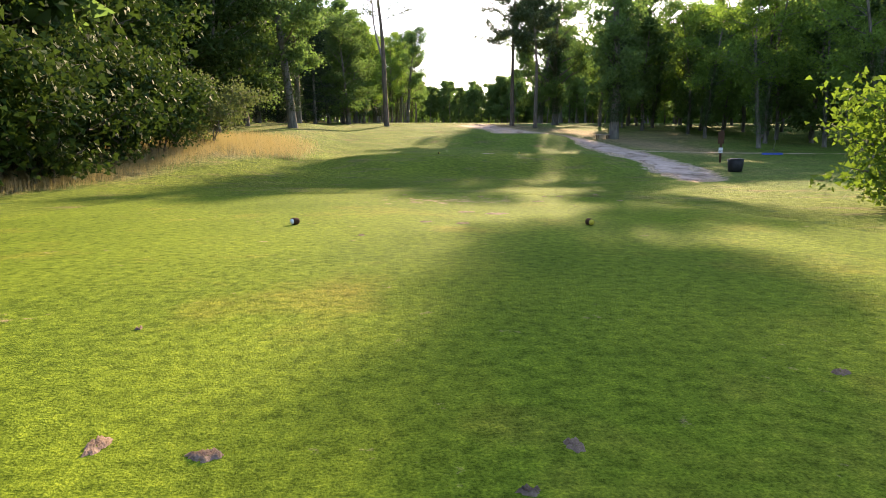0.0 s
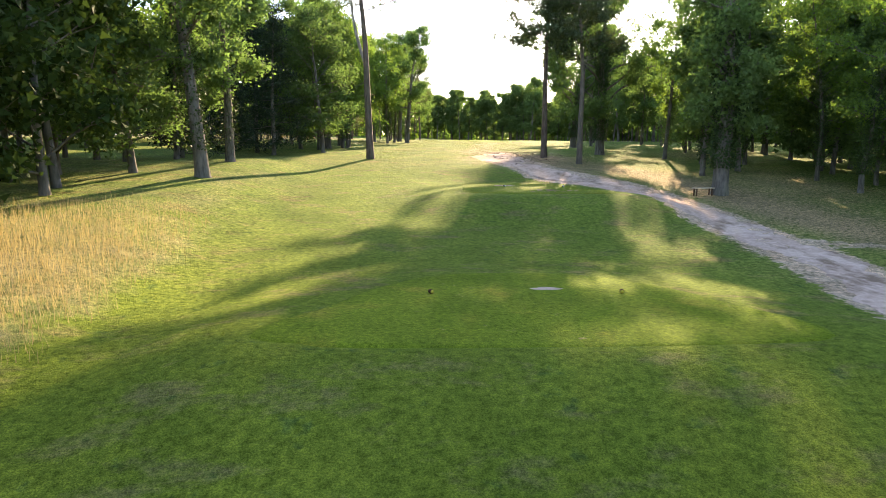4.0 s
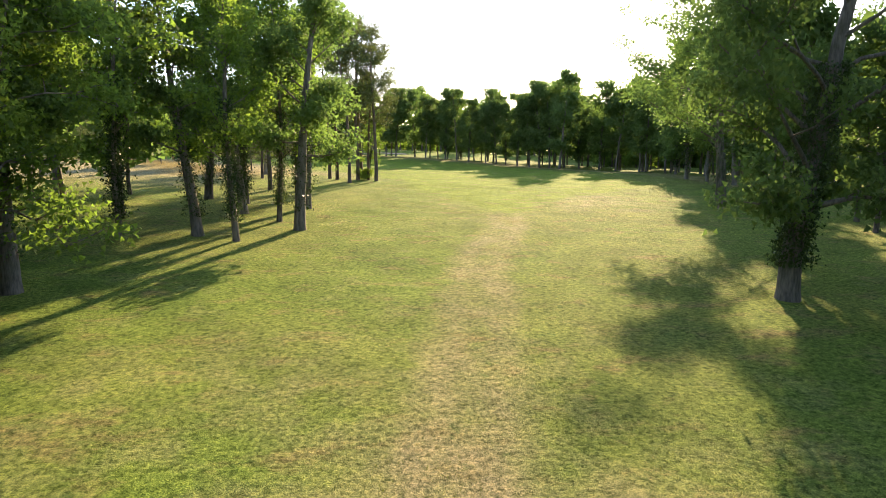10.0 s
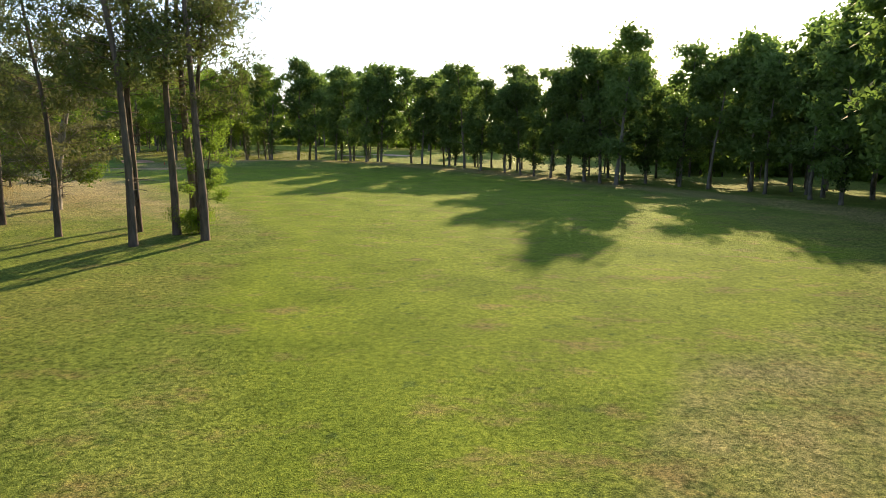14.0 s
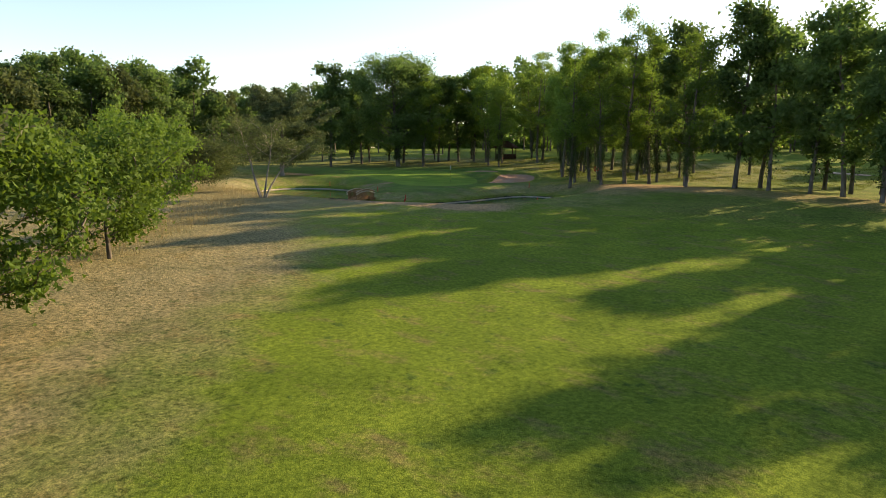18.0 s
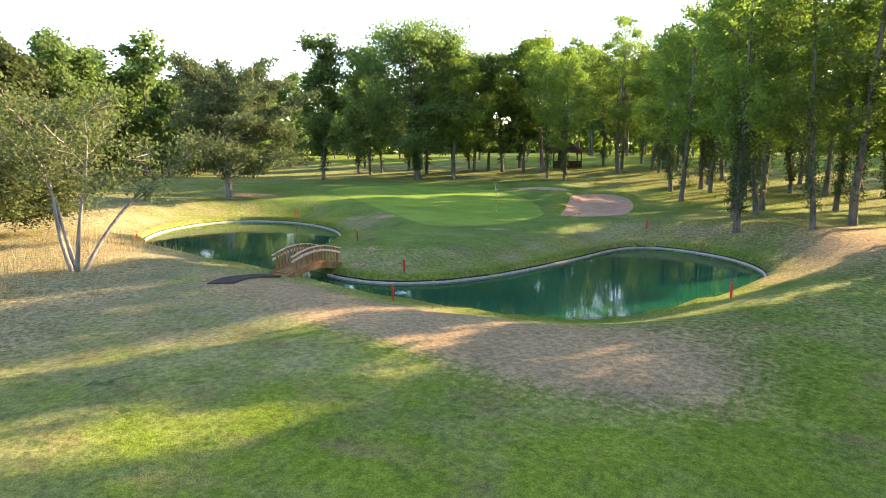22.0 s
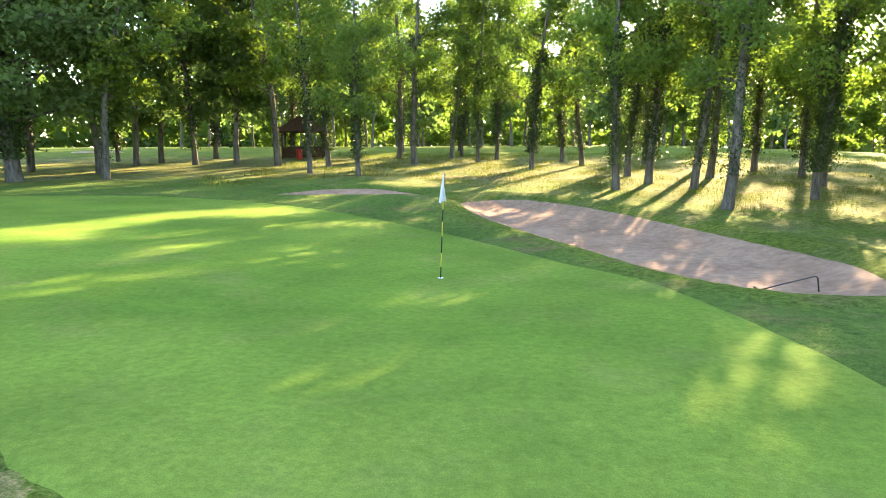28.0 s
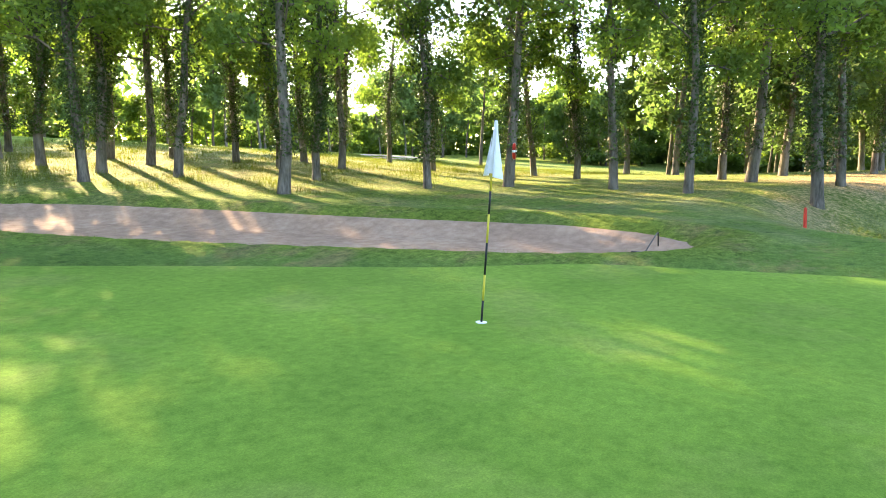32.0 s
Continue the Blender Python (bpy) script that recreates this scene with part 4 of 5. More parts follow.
PINES = [conifer(50 + i, h, t, s, b, 3200, M_NEEDLE, M_PINE_BARK, 20, 0.48, lean=0.015, wide=0.26) for i, (h, t, s, b) in enumerate(((19.0, 0.25, 3.0, 0.45), (17.0, 0.21, 2.7, 0.4), (20.0, 0.3, 3.2, 0.55)))]
TALL_PINE = conifer(52, 20.0, 0.3, 3.5, 0.5, 6500, M_BLUE_NEEDLE, M_PINE_BARK, 26, 0.55, lean=0.015, wide=0.36)
BIG_PINE = conifer(61, 11.2, 0.36, 5.6, 0.2, 19000, M_BLUE_NEEDLE, M_PALE_BARK, 44, 0.56, 0.3, wide=0.4, stubs=14)
GREY_PINE = conifer(62, 11.2, 0.36, 3.9, 0.14, 9500, M_GREY_NEEDLE, M_PALE_BARK, 30, 0.42, 0.22, wide=0.3, stubs=14)
SPRUCES = [conifer(64 + i, h, 0.2, 2.6, 0.06, 5500, M_DARK_NEEDLE, M_BARK, 40, 0.42, cone=True, stubs=0) for i, h in enumerate((13.0, 10.0))]
YOUNG = [broadleaf(70 + i, h, 0.12, s, 0.2, 6500, 0.25, M_YOUNG_LEAF, M_BARK, 18, 0, droop=0.4, cluster=0.55) for i, (h, s) in enumerate(((6.4, 3.2), (4.6, 3.0)))]
ROUND_OAK = broadleaf(75, 5.6, 0.26, 5.6, 0.14, 16000, 0.28, M_GREY_LEAF, M_BARK, 28, 0, cluster=0.95, droop=0.1)
BIG_OAK = broadleaf(99, 19.5, 0.48, 7.4, 0.2, 15000, 0.46, M_OAK_LEAF, M_BARK, 38, 1800, cluster=1.35)
HALF_DEAD = broadleaf(77, 7.4, 0.1, 2.0, 0.5, 3400, 0.19, M_GREY_LEAF, M_PALE_BARK, 28, 0, stems=4, cluster=0.5, fan=0.42)
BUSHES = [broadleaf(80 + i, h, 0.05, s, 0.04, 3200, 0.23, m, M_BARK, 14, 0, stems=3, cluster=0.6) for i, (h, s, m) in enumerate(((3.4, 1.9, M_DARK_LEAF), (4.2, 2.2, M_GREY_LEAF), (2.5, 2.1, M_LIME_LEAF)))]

BY_GREEN = ((-25.0, 228.4), (-21.1, 228.1), (-20.0, 231.4), (-11.9, 227.5), (-26.5, 232.1), (-17.9, 233.0), (-26.1, 234.9), (-27.0, 238.9), (-19.7, 239.3), (-29.5, 241.0), (-23.0, 241.1),
            (-17.4, 242.9), (-34.7, 243.2), (-30.6, 246.0), (-20.2, 247.8), (-38.4, 249.3), (-34.8, 249.4), (-25.7, 249.5), (-28.6, 250.8), (-52.9, 253.4), (-28.3, 254.6))
# Last six trees are added, to block sun from the wood floor and green.
DEEPER = ((-24.1, 254.1), (-20.8, 254.4), (-33.0, 254.6), (-37.3, 255.4), (-14.2, 256.3), (-29.8, 258.0), (-37.5, 259.4), (-33.0, 258.4), (-43.0, 259.1), (-57.0, 256.0), (-57.5, 260.7),
          (-39.7, 262.5), (-51.9, 263.8), (-41.1, 266.0), (-47.4, 265.6), (-46.2, 268.0), (-50.1, 269.2), (-54.7, 269.8), (-49.6, 271.6), (-60.0, 274.3), (-64.5, 270.0), (-57.0, 280.0), (-43.5, 276.5), (-51.5, 282.0), (-35.4, 264.0), (-36.6, 251.8))
BEHIND = ((-80.6, 240.0), (-85.4, 251.8), (-70.9, 254.2), (-91.2, 254.1), (-77.6, 255.7), (-87.5, 255.8), (-73.1, 260.9), (-87.3, 261.2), (-68.8, 262.0),
          (-66.2, 263.5), (-73.3, 264.3), (-78.4, 265.8), (-71.2, 269.1))
WOOD_EDGE = ((22.1, 214.8), (17.5, 220.6), (13.2, 222.4), (6.6, 223.9), (4.5, 222.0), (-1.0, 226.0), (-13.3, 231.2), (-4.6, 227.5), (-8.0, 229.4), (1.6, 224.6), (19.8, 217.6), (25.5, 213.0),
             (27.5, 211.2), (29.2, 209.6), (31.2, 207.4), (33.2, 205.0), (34.8, 203.0), (36.2, 200.6), (37.2, 196.6), (42.6, 203.0), (45.0, 197.7), (52.0, 194.4), (40.6, 206.8), (48.5, 171.7), (43.4, 156.5), (43.7, 151.8), (44.8, 147.6))
# Second row added along the sun's way, to close sunny gaps onto the fairway.
WOOD_BACK = ((11.0, 231.5), (0.5, 235.5), (-8.0, 238.0), (18.5, 228.5), (27.0, 221.5), (34.5, 213.5), (5.5, 229.0), (22.0, 234.0), (-3.0, 243.0), (40.0, 212.0))
LEFT_OAKS = ((-9.4, 56.6), (-10.0, 64.6), (-16.3, 64.0), (-14.3, 67.3), (-8.2, 102.5), (-6.3, 104.2), (-0.5, 114.6), (-7.1, 115.3), (-3.2, 116.6), (2.3, 118.4), (0.4, 121.9), (-10.8, 124.6),
             (-2.9, 125.9), (1.2, 128.4), (-4.0, 131.5), (-0.5, 134.4), (-8.1, 135.0), (-7.0, 95.6), (-5.4, 96.4), (-4.9, 97.3))
RIGHT_OAKS = ((34.1, 56.2), (36.6, 61.7), (22.3, 65.6), (36.5, 66.0), (32.6, 66.6), (26.3, 68.2), (36.6, 70.2), (43.2, 73.1), (36.2, 77.4), (24.8, 78.0), (30.3, 80.1),
              (38.3, 84.9), (40.0, 88.4), (36.9, 91.0), (27.2, 108.0), (39.6, 114.0), (37.4, 116.4), (39.2, 120.6))
PINE_SPOTS = ((5.4, 152.9), (4.4, 155.0), (3.2, 154.7), (2.5, 151.4), (0.7, 155.6), (-2.6, 153.8), (-4.4, 142.4), (-8.6, 158.2), (3.4, 156.6), (-0.4, 157.6))
TALL_PINES = ((14.1, 79.4), (15.6, 73.1))

planted = []


def grove(spots, kinds, name, label, group, low=0.85, high=1.15):
    for i, (x, y) in enumerate(spots):
        planted.append((x, y))
        plant(name, kinds[i % len(kinds)], x, y, rng.uniform(0, 360), rng.uniform(low, high), label, group)


grove(BY_GREEN, OAKS[:4] + [OAKS[4]], "oak_tree", "tall slender oak with leafy ivy-clad trunk in dry grass", "oaks by the green", 0.83, 0.96)
grove(DEEPER, OAKS, "oak_tree", "tall slender oak deeper in the wood behind the green", "oaks in the wood", 0.88, 1.05)
grove(BEHIND, MID_OAKS, "oak_tree", "tall full-crowned oak beyond the putting green", "oaks beyond the green", 0.85, 1.1)
grove(((-67.4, 250.3), (-62.0, 262.0)), [BRIGHT_OAK], "oak_tree", "tall tree with bright yellow-green sunlit leaves", "oaks beyond the green")
for low, high, near, far in ((0.87, 0.94, -99, -3), (0.76, 0.82, -3, 5), (0.86, 0.94, 5, 10), (0.78, 0.85, 10, 20), (0.7, 0.76, 20, 31), (0.8, 0.86, 31, 34), (0.9, 0.98, 34, 99)):
    grove([p for p in WOOD_EDGE if near <= p[0] < far], MID_OAKS, "oak_tree", "tall dark oak at the edge of the fairway wood", "oaks along the fairway", low, high)
grove(WOOD_BACK, MID_OAKS, "oak_tree", "tall oak in the second row of the fairway wood", "oaks along the fairway", 0.84, 0.96)
grove(LEFT_OAKS, [THICK_OAKS[0], THICK_OAKS[1], OAKS[0], OAKS[4]], "oak_tree", "tall mossy-trunked oak beside the rough", "oaks beside the rough", 0.85, 1.1)
grove(RIGHT_OAKS, [OAKS[2], MID_OAKS[1], MID_OAKS[0]], "oak_tree", "tall oak in the shady wood beside the sandy track", "oaks by the track", 0.72, 0.85)
# These two groves are mostly added, to keep sun off the trackside ground.
grove(((27.0, 47.0), (30.5, 52.0), (28.0, 57.5), (31.5, 42.0), (26.0, 73.5), (29.5, 73.0), (33.0, 48.0), (29.0, 63.0), (27.5, 36.0), (33.5, 57.5)), [OAKS[1], OAKS[4], OAKS[3]], "oak_tree", "tall straight oak in the shady wood beside the track", "oaks by the track", 0.8, 0.95)
grove(((29.0, 79.6), (31.5, 88.5), (35.5, 96.0), (37.0, 101.0), (41.0, 96.0), (35.0, 72.0), (39.5, 79.0), (31.5, 60.8), (33.0, 68.5), (35.0, 52.5)), [HEDGE_OAKS[0], LOW_GREEN[1], HEDGE_OAKS[2]], "oak_tree", "leafy oak with low hanging boughs in the shady wood", "oaks by the track", 0.62, 0.85)
for p, size in zip(TALL_PINES, (0.96, 0.82)):
    grove((p,), [TALL_PINE], "pine_tree", "very tall bare-trunked pine at the edge of the rough", "tall pines", size, size)
grove(PINE_SPOTS, PINES[:2], "pine_tree", "tall slim pine with reddish bark, one of a clump", "clump of pines", 0.85, 1.05)
for x, y, size in ((23.1, 102.1, 0.84), (20.8, 84.2, 0.9)):
    planted.append((x, y))
    plant("oak_tree", GREAT_OAK, x, y, 40 * x, size, "massive dark oak with ivy-covered trunk and spreading boughs", "", tall=1.25)
plant("oak_tree", TOP_OAK, 19.1, 56.9, 0, 1.0, "tall thick-trunked ivy-clad oak beside the sandy track", "oaks by the track")
planted.append((19.4, 56.9))
plant("pine_tree", BIG_PINE, -65.8, 219.2, 30, 0.92, "broad bluish-green pine with pale bare limbs by the pond", "")
plant("pine_tree", GREY_PINE, -9.6, 165.0, 200, 1.02, "broad low-branched grey-green pine in long dry grass", "")
planted += [(-66.0, 219.4), (-9.6, 165.0)]
leaning = plant("pine_tree", PINES[2], -1.4, 76.5, 0, 1.1, "very tall leaning bare-trunked pine at the edge of the rough", "tall pines", tilt=-2.2)
v, f = tube(((0.02, 0.0, 6.6), (-0.2, -0.05, 7.6), (-0.55, -0.1, 9.0), (-0.8, -0.15, 10.6), (-0.85, -0.1, 12.4), (-1.0, 0.0, 14.2)), (0.13, 0.125, 0.115, 0.1, 0.08, 0.05), 9)
mesh_object("forked_stem", v, f, M_PALE_BARK, leaning, "pale bare second stem forking off the trunk")
for x, y in ((-5.0, 100.2), (-9.6, 93.0)):
    plant("oak_tree", DROOP_OAK, x, y, 31 * y, 0.95, "leafy oak with long drooping boughs beside the rough", "oaks beside the rough")
    planted.append((x, y))
plant("oak_tree", WIDE_OAK, 33.4, 127.7, 70, 1.0, "wide-spreading oak with low boughs beside the rough", "")
plant("oak_tree", BIG_OAK, -71.8, 248.4, 20, 0.93, "very tall broad-crowned oak beyond the putting green", "oaks beyond the green")
planted += [(-1.4, 76.5), (33.4, 127.7), (-71.8, 248.4)]
grove(((-10.2, 80.5), (-13.0, 77.0), (-12.5, 84.5), (-15.5, 72.0)), SPRUCES, "spruce_tree", "dark dense spruce at the wood's edge", "spruces")
grove(((-30.0, 183.7), (-12.9, 171.2)), [YOUNG[0]], "young_tree", "leafy bright green young tree in long dry grass", "young trees", 0.98, 1.04)
grove(((-21.9, 178.3),), [YOUNG[1]], "young_tree", "small bright green tree with a short trunk", "young trees")
for x, y, turn in ((-53.3, 197.7, 70), (-62.0, 189.0, 200)):
    plant("small_oak", ROUND_OAK, x, y, turn, 1.0, "low rounded oak with a short trunk in dry grass", "small oaks", tall=0.72)
    planted.append((x, y))
plant("half_dead_tree", HALF_DEAD, -40.6, 199.4, 60, 1.0, "half-dead tree with several leaning pale stems and thin leaves", "")

plant("oak_tree", OAKS[3], 4.3, 155.6, 40, 0.42, "slender leafy oak among the pine trunks", "", tilt=3.0)
plant("bush", BUSHES[2], 4.0, 155.0, 60, 0.42, "small leafy shrub at the foot of the pines", "bushes", "bush")
FRONT = catmull(((-84, 188), (-88, 198), (-91, 208), (-98, 217), (-109, 223), (-117, 240), (-121, 262)), 4, False)
grove([(x + rng.uniform(-1.5, 1.5), y + rng.uniform(-1, 1)) for x, y in FRONT[::2]] + [(x - 7, y + rng.uniform(-2, 2)) for x, y in FRONT[1::3]], HEDGE_OAKS, "oak_tree", "dense leafy oak at the edge of the neighbouring wood", "oaks across the course", 0.9, 1.1)


def scatter(count, x0, x1, y0, y1, gap, kinds, name, label, group, inside=None, low=0.85, high=1.2):
    done = tries = 0
    while done < count and tries < count * 40:
        tries += 1
        x, y = rng.uniform(x0, x1), rng.uniform(y0, y1)
        if (inside and not inside(x, y)) or any((x - a) ** 2 + (y - b) ** 2 < gap * gap for a, b in planted):
            continue
        planted.append((x, y))
        plant(name, kinds[done % len(kinds)], x, y, rng.uniform(0, 360), rng.uniform(low, high), label, group)
        done += 1


def joined_wood(count, x0, x1, y0, y1, gap, kinds, label, inside=None, low=0.85, high=1.2):
    """A far stretch of wood as one mesh of stems and leaves."""
    co, start, corner, which, base = [], [], [], [], 0
    done = tries = loops = 0
    while done < count and tries < count * 40:
        tries += 1
        x, y = rng.uniform(x0, x1), rng.uniform(y0, y1)
        if (inside and not inside(x, y)) or any((x - a) ** 2 + (y - b) ** 2 < gap * gap for a, b in planted):
            continue
        planted.append((x, y))
        size, turn = rng.uniform(low, high), rng.uniform(0, 6.28)
        c, s = math.cos(turn), math.sin(turn)
        for slot, me in enumerate(kinds[done % len(kinds)][:2]):
            v, f, n = np.empty(3 * len(me.vertices), np.float32), np.empty(len(me.polygons), np.int32), np.empty(len(me.loops), np.int32)
            me.vertices.foreach_get("co", v)
            me.polygons.foreach_get("loop_start", f)
            me.loops.foreach_get("vertex_index", n)
            v = v.reshape(-1, 3) @ np.array(((c, s, 0), (-s, c, 0), (0, 0, 1))) * size + (x, y, ground_at(x, y))
            co.append(v)
            start.append(f + loops)
            corner.append(n + base)
            which.append(np.full(len(f), slot, np.int32))
            base, loops = base + len(v), loops + len(n)
        done += 1
    co, start, corner, which = np.vstack(co), np.concatenate(start), np.concatenate(corner), np.concatenate(which)
    me = bpy.data.meshes.new("wood")
    me.vertices.add(len(co))
    me.vertices.foreach_set("co", co.astype(np.float32).ravel())
    me.loops.add(len(corner))
    me.loops.foreach_set("vertex_index", corner)
    me.polygons.add(len(start))
    me.polygons.foreach_set("loop_start", start)
    me.polygons.foreach_set("loop_total", np.diff(np.r_[start, len(corner)]).astype(np.int32))
    for old in kinds[0][:2]:
        me.materials.append(old.materials[0])
    me.polygons.foreach_set("material_index", which)
    me.update(calc_edges=True)
    tagged(new("far_wood", me), label, "wood", kind="stuff")


FILL = "tall oak standing back in the wood"
scatter(56, -48, -13, 12, 140, 3.4, FAR_OAKS, "oak_tree", FILL, "wood beyond the rough", lambda x, y: x < -12 - 0.05 * abs(y - 80))
scatter(40, 34, 66, 22, 140, 3.6, EDGE_OAKS, "oak_tree", FILL, "wood beside the track", lambda x, y: x > 34 + (14 if y > 95 else 0), 0.7, 0.9)
joined_wood(30, 0, 66, 200, 266, 3.8, EDGE_OAKS, "dark oak wood standing back behind the fairway edge", lambda x, y: y > 243 - 0.62 * (x + 14) and y < 266 - 0.5 * (x + 14), 0.62, 0.82)
scatter(30, 40, 64, 140, 212, 4.0, EDGE_OAKS, "oak_tree", FILL, "wood along the fairway", lambda x, y: x > 50 - 0.1 * (y - 150) * (y > 150), 0.8, 1.0)
joined_wood(44, -95, 85, 322, 336, 3.2, FAR_LOW, "dense undergrowth and low trees along the far wood", None, 0.55, 0.85)
joined_wood(30, 62, 92, 230, 296, 3.5, FAR_LOW, "dense dark low trees closing the far side of the wood", None, 0.9, 1.2)
joined_wood(48, -110, 75, 309, 330, 4.0, FAR_OAKS, "far oak wood beyond the next fairway", None, 1.0, 1.3)
joined_wood(60, -160, -90, 165, 300, 4.2, FAR_OAKS, "far oak wood across the course", lambda x, y: x < -98 or y > 262, 0.85, 1.05)
# Never in view: added behind the tee to close off the surroundings.
joined_wood(16, -60, 50, -60, -28, 5.0, FAR_OAKS, "oak wood added out of view behind the tee")
joined_wood(12, -60, -22, 120, 160, 4.5, FAR_OAKS, "oak wood beyond the rough", lambda x, y: x < -26)
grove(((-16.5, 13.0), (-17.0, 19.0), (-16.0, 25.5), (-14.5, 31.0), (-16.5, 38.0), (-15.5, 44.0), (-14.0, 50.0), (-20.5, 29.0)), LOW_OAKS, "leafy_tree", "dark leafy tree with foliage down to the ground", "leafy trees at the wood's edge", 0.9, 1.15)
grove(((-6.3, 85.0), (-7.4, 91.0), (-13.5, 58.0), (-17.0, 57.0), (-15.5, 88.0), (-19.0, 66.0), (-13.0, 108.0)), LOW_GREEN, "leafy_tree", "leafy green tree with low hanging boughs", "leafy trees at the wood's edge", 0.85, 1.05)
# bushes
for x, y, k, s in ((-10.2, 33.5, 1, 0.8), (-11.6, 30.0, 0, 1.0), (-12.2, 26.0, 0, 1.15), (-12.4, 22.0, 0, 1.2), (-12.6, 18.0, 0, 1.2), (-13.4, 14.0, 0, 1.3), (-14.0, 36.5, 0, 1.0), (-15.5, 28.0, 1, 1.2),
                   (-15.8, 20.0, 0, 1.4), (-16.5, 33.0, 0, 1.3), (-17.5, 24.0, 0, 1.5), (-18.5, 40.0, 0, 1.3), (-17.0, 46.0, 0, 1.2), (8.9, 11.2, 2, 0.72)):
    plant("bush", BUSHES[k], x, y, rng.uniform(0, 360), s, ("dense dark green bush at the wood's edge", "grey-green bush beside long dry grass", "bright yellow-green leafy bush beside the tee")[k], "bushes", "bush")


def far_woods():
    """The woods that close the view all round, one mass of leaf clumps and stems."""
    r = np.random.default_rng(3)
    line = catmull(((-170, -75), (-40, -85), (90, -70), (92, 60), (86, 150), (84, 230), (96, 330), (20, 372), (-70, 378), (-165, 352), (-182, 260), (-165, 170), (-82, 110), (-68, 30)), 12)
    seg = np.roll(line, -1, 0) - line
    n = 80000
    i = r.choice(len(line), n, p=np.hypot(*seg.T) / np.hypot(*seg.T).sum())
    p = line[i] + seg[i] * r.uniform(0, 1, n)[:, None]
    out = np.column_stack([seg[:, 1], -seg[:, 0]])[i] / np.hypot(*seg[i].T)[:, None]
    p = p + out * r.uniform(-6, 6, n)[:, None]
    top = 14 + 3.5 * np.sin(i * 1.9) + 2 * np.sin(i * 0.63 + 2)
    h = top * r.uniform(0.0, 1, n) ** 1.15
    centres = np.column_stack([p, land(p[:, 0], p[:, 1], False) + h])
    me = leaves_mesh("far_woods", centres, r.normal(size=(n, 3)), 2.1 * r.uniform(0.6, 1.4, n), M_BACKLIT_LEAF, r, 1.1)
    tagged(new("far_woods", me), "distant dark green woods closing the view", "woods", kind="stuff")


far_woods()

# ---- small things ----
def flagstick(x, y):
    z = ground_at(x, y) + 0.012
    e = thing("flagstick", x, y, z, 60, "black and yellow flagstick with limp white flag on the green", "flagstick")
    e.matrix_world = Matrix.Translation((x, y, z)) @ Matrix(((1, 0, 0.03, 0), (0, 1, -0.1, 0), (0, 0, 1, 0), (0, 0, 0, 1))) @ pose(0, 0, 0, 0, 0, 60)
    cuts = (0.0, 0.24, 0.52, 0.86, 1.16, 1.40, 1.62, 2.13)
    for i, (a, b) in enumerate(zip(cuts, cuts[1:])):
        v, f = tube(((0, 0, a), (0, 0, b)), (0.012, 0.012), 10)
        mesh_object("pole_section", v, f, M_BLACK if i % 2 == 0 else M_YELLOW, e, "black pole section" if i % 2 == 0 else "yellow pole section")
    v, f = tube(((0, 0, -0.02), (0, 0, 0.004)), (0.062, 0.062), 20)
    mesh_object("cup", v, f, M_WHITE, e, "white cup rim")
    # limp cloth hanging in folds from the pole
    verts, faces, n, m = [], [], 10, 14
    for j in range(m + 1):
        for i in range(n + 1):
            u, w = i / n, j / m
            drop = 2.12 - 0.53 * w
            out = 0.17 * u * (0.15 + 0.85 * w) + 0.01
            sway = 0.035 * math.sin(u * 9 + w * 2) * (0.3 + w)
            verts.append((-out * 0.75, sway - 0.02 * u, drop - 0.06 * u * w))
    faces = [(j * (n + 1) + i, j * (n + 1) + i + 1, (j + 1) * (n + 1) + i + 1, (j + 1) * (n + 1) + i) for j in range(m) for i in range(n)]
    back = len(verts)
    verts += [(a, b + 0.006, c) for a, b, c in verts]
    faces += [tuple(back + i for i in reversed(f)) for f in faces]
    mesh_object("flag", verts, faces, M_CLOTH, e, "limp white cloth flag")
    verts, faces = [], []
    for j in range(m + 1):
        for i in range(n + 1):
            u, w = i / n, j / m
            verts.append((0.012 + 0.1 * u * w, 0.02 + 0.03 * math.sin(u * 7) * w, 2.0 - 0.42 * w - 0.03 * u))
    faces = [(j * (n + 1) + i, j * (n + 1) + i + 1, (j + 1) * (n + 1) + i + 1, (j + 1) * (n + 1) + i) for j in range(m) for i in range(n)]
    mesh_object("flag_fold", verts, faces, M_CLOTH, e)


flagstick(-43.35, 229.56)


def stake(x, y):
    e = thing("hazard_stake", x, y, ground_at(x, y) - 0.05, rng.uniform(0, 90), "short red painted wooden stake marking the water", "stake", "red stakes")
    e.matrix_world = e.matrix_world @ pose(0, 0, 0, rng.uniform(-3, 3), rng.uniform(-3, 3), 0)
    post = box_part("post", e, M_RED, (0, 0, 0.29), (0.065, 0.065, 0.58), bevel=0.008)
    bm = bmesh.new()
    bmesh.ops.create_cone(bm, segments=4, radius1=0.046, radius2=0.012, depth=0.035, cap_ends=True, matrix=pose(0, 0, 0.597, 0, 0, 45))
    part("tip", bm, M_RED, post)


for x, y in ((-50.4, 205.4), (-56.2, 219.9), (-39.8, 213.2), (-32.4, 209.9), (-28.6, 205.9), (-30.2, 228.1), (-20.0, 213.9)):
    stake(x, y)


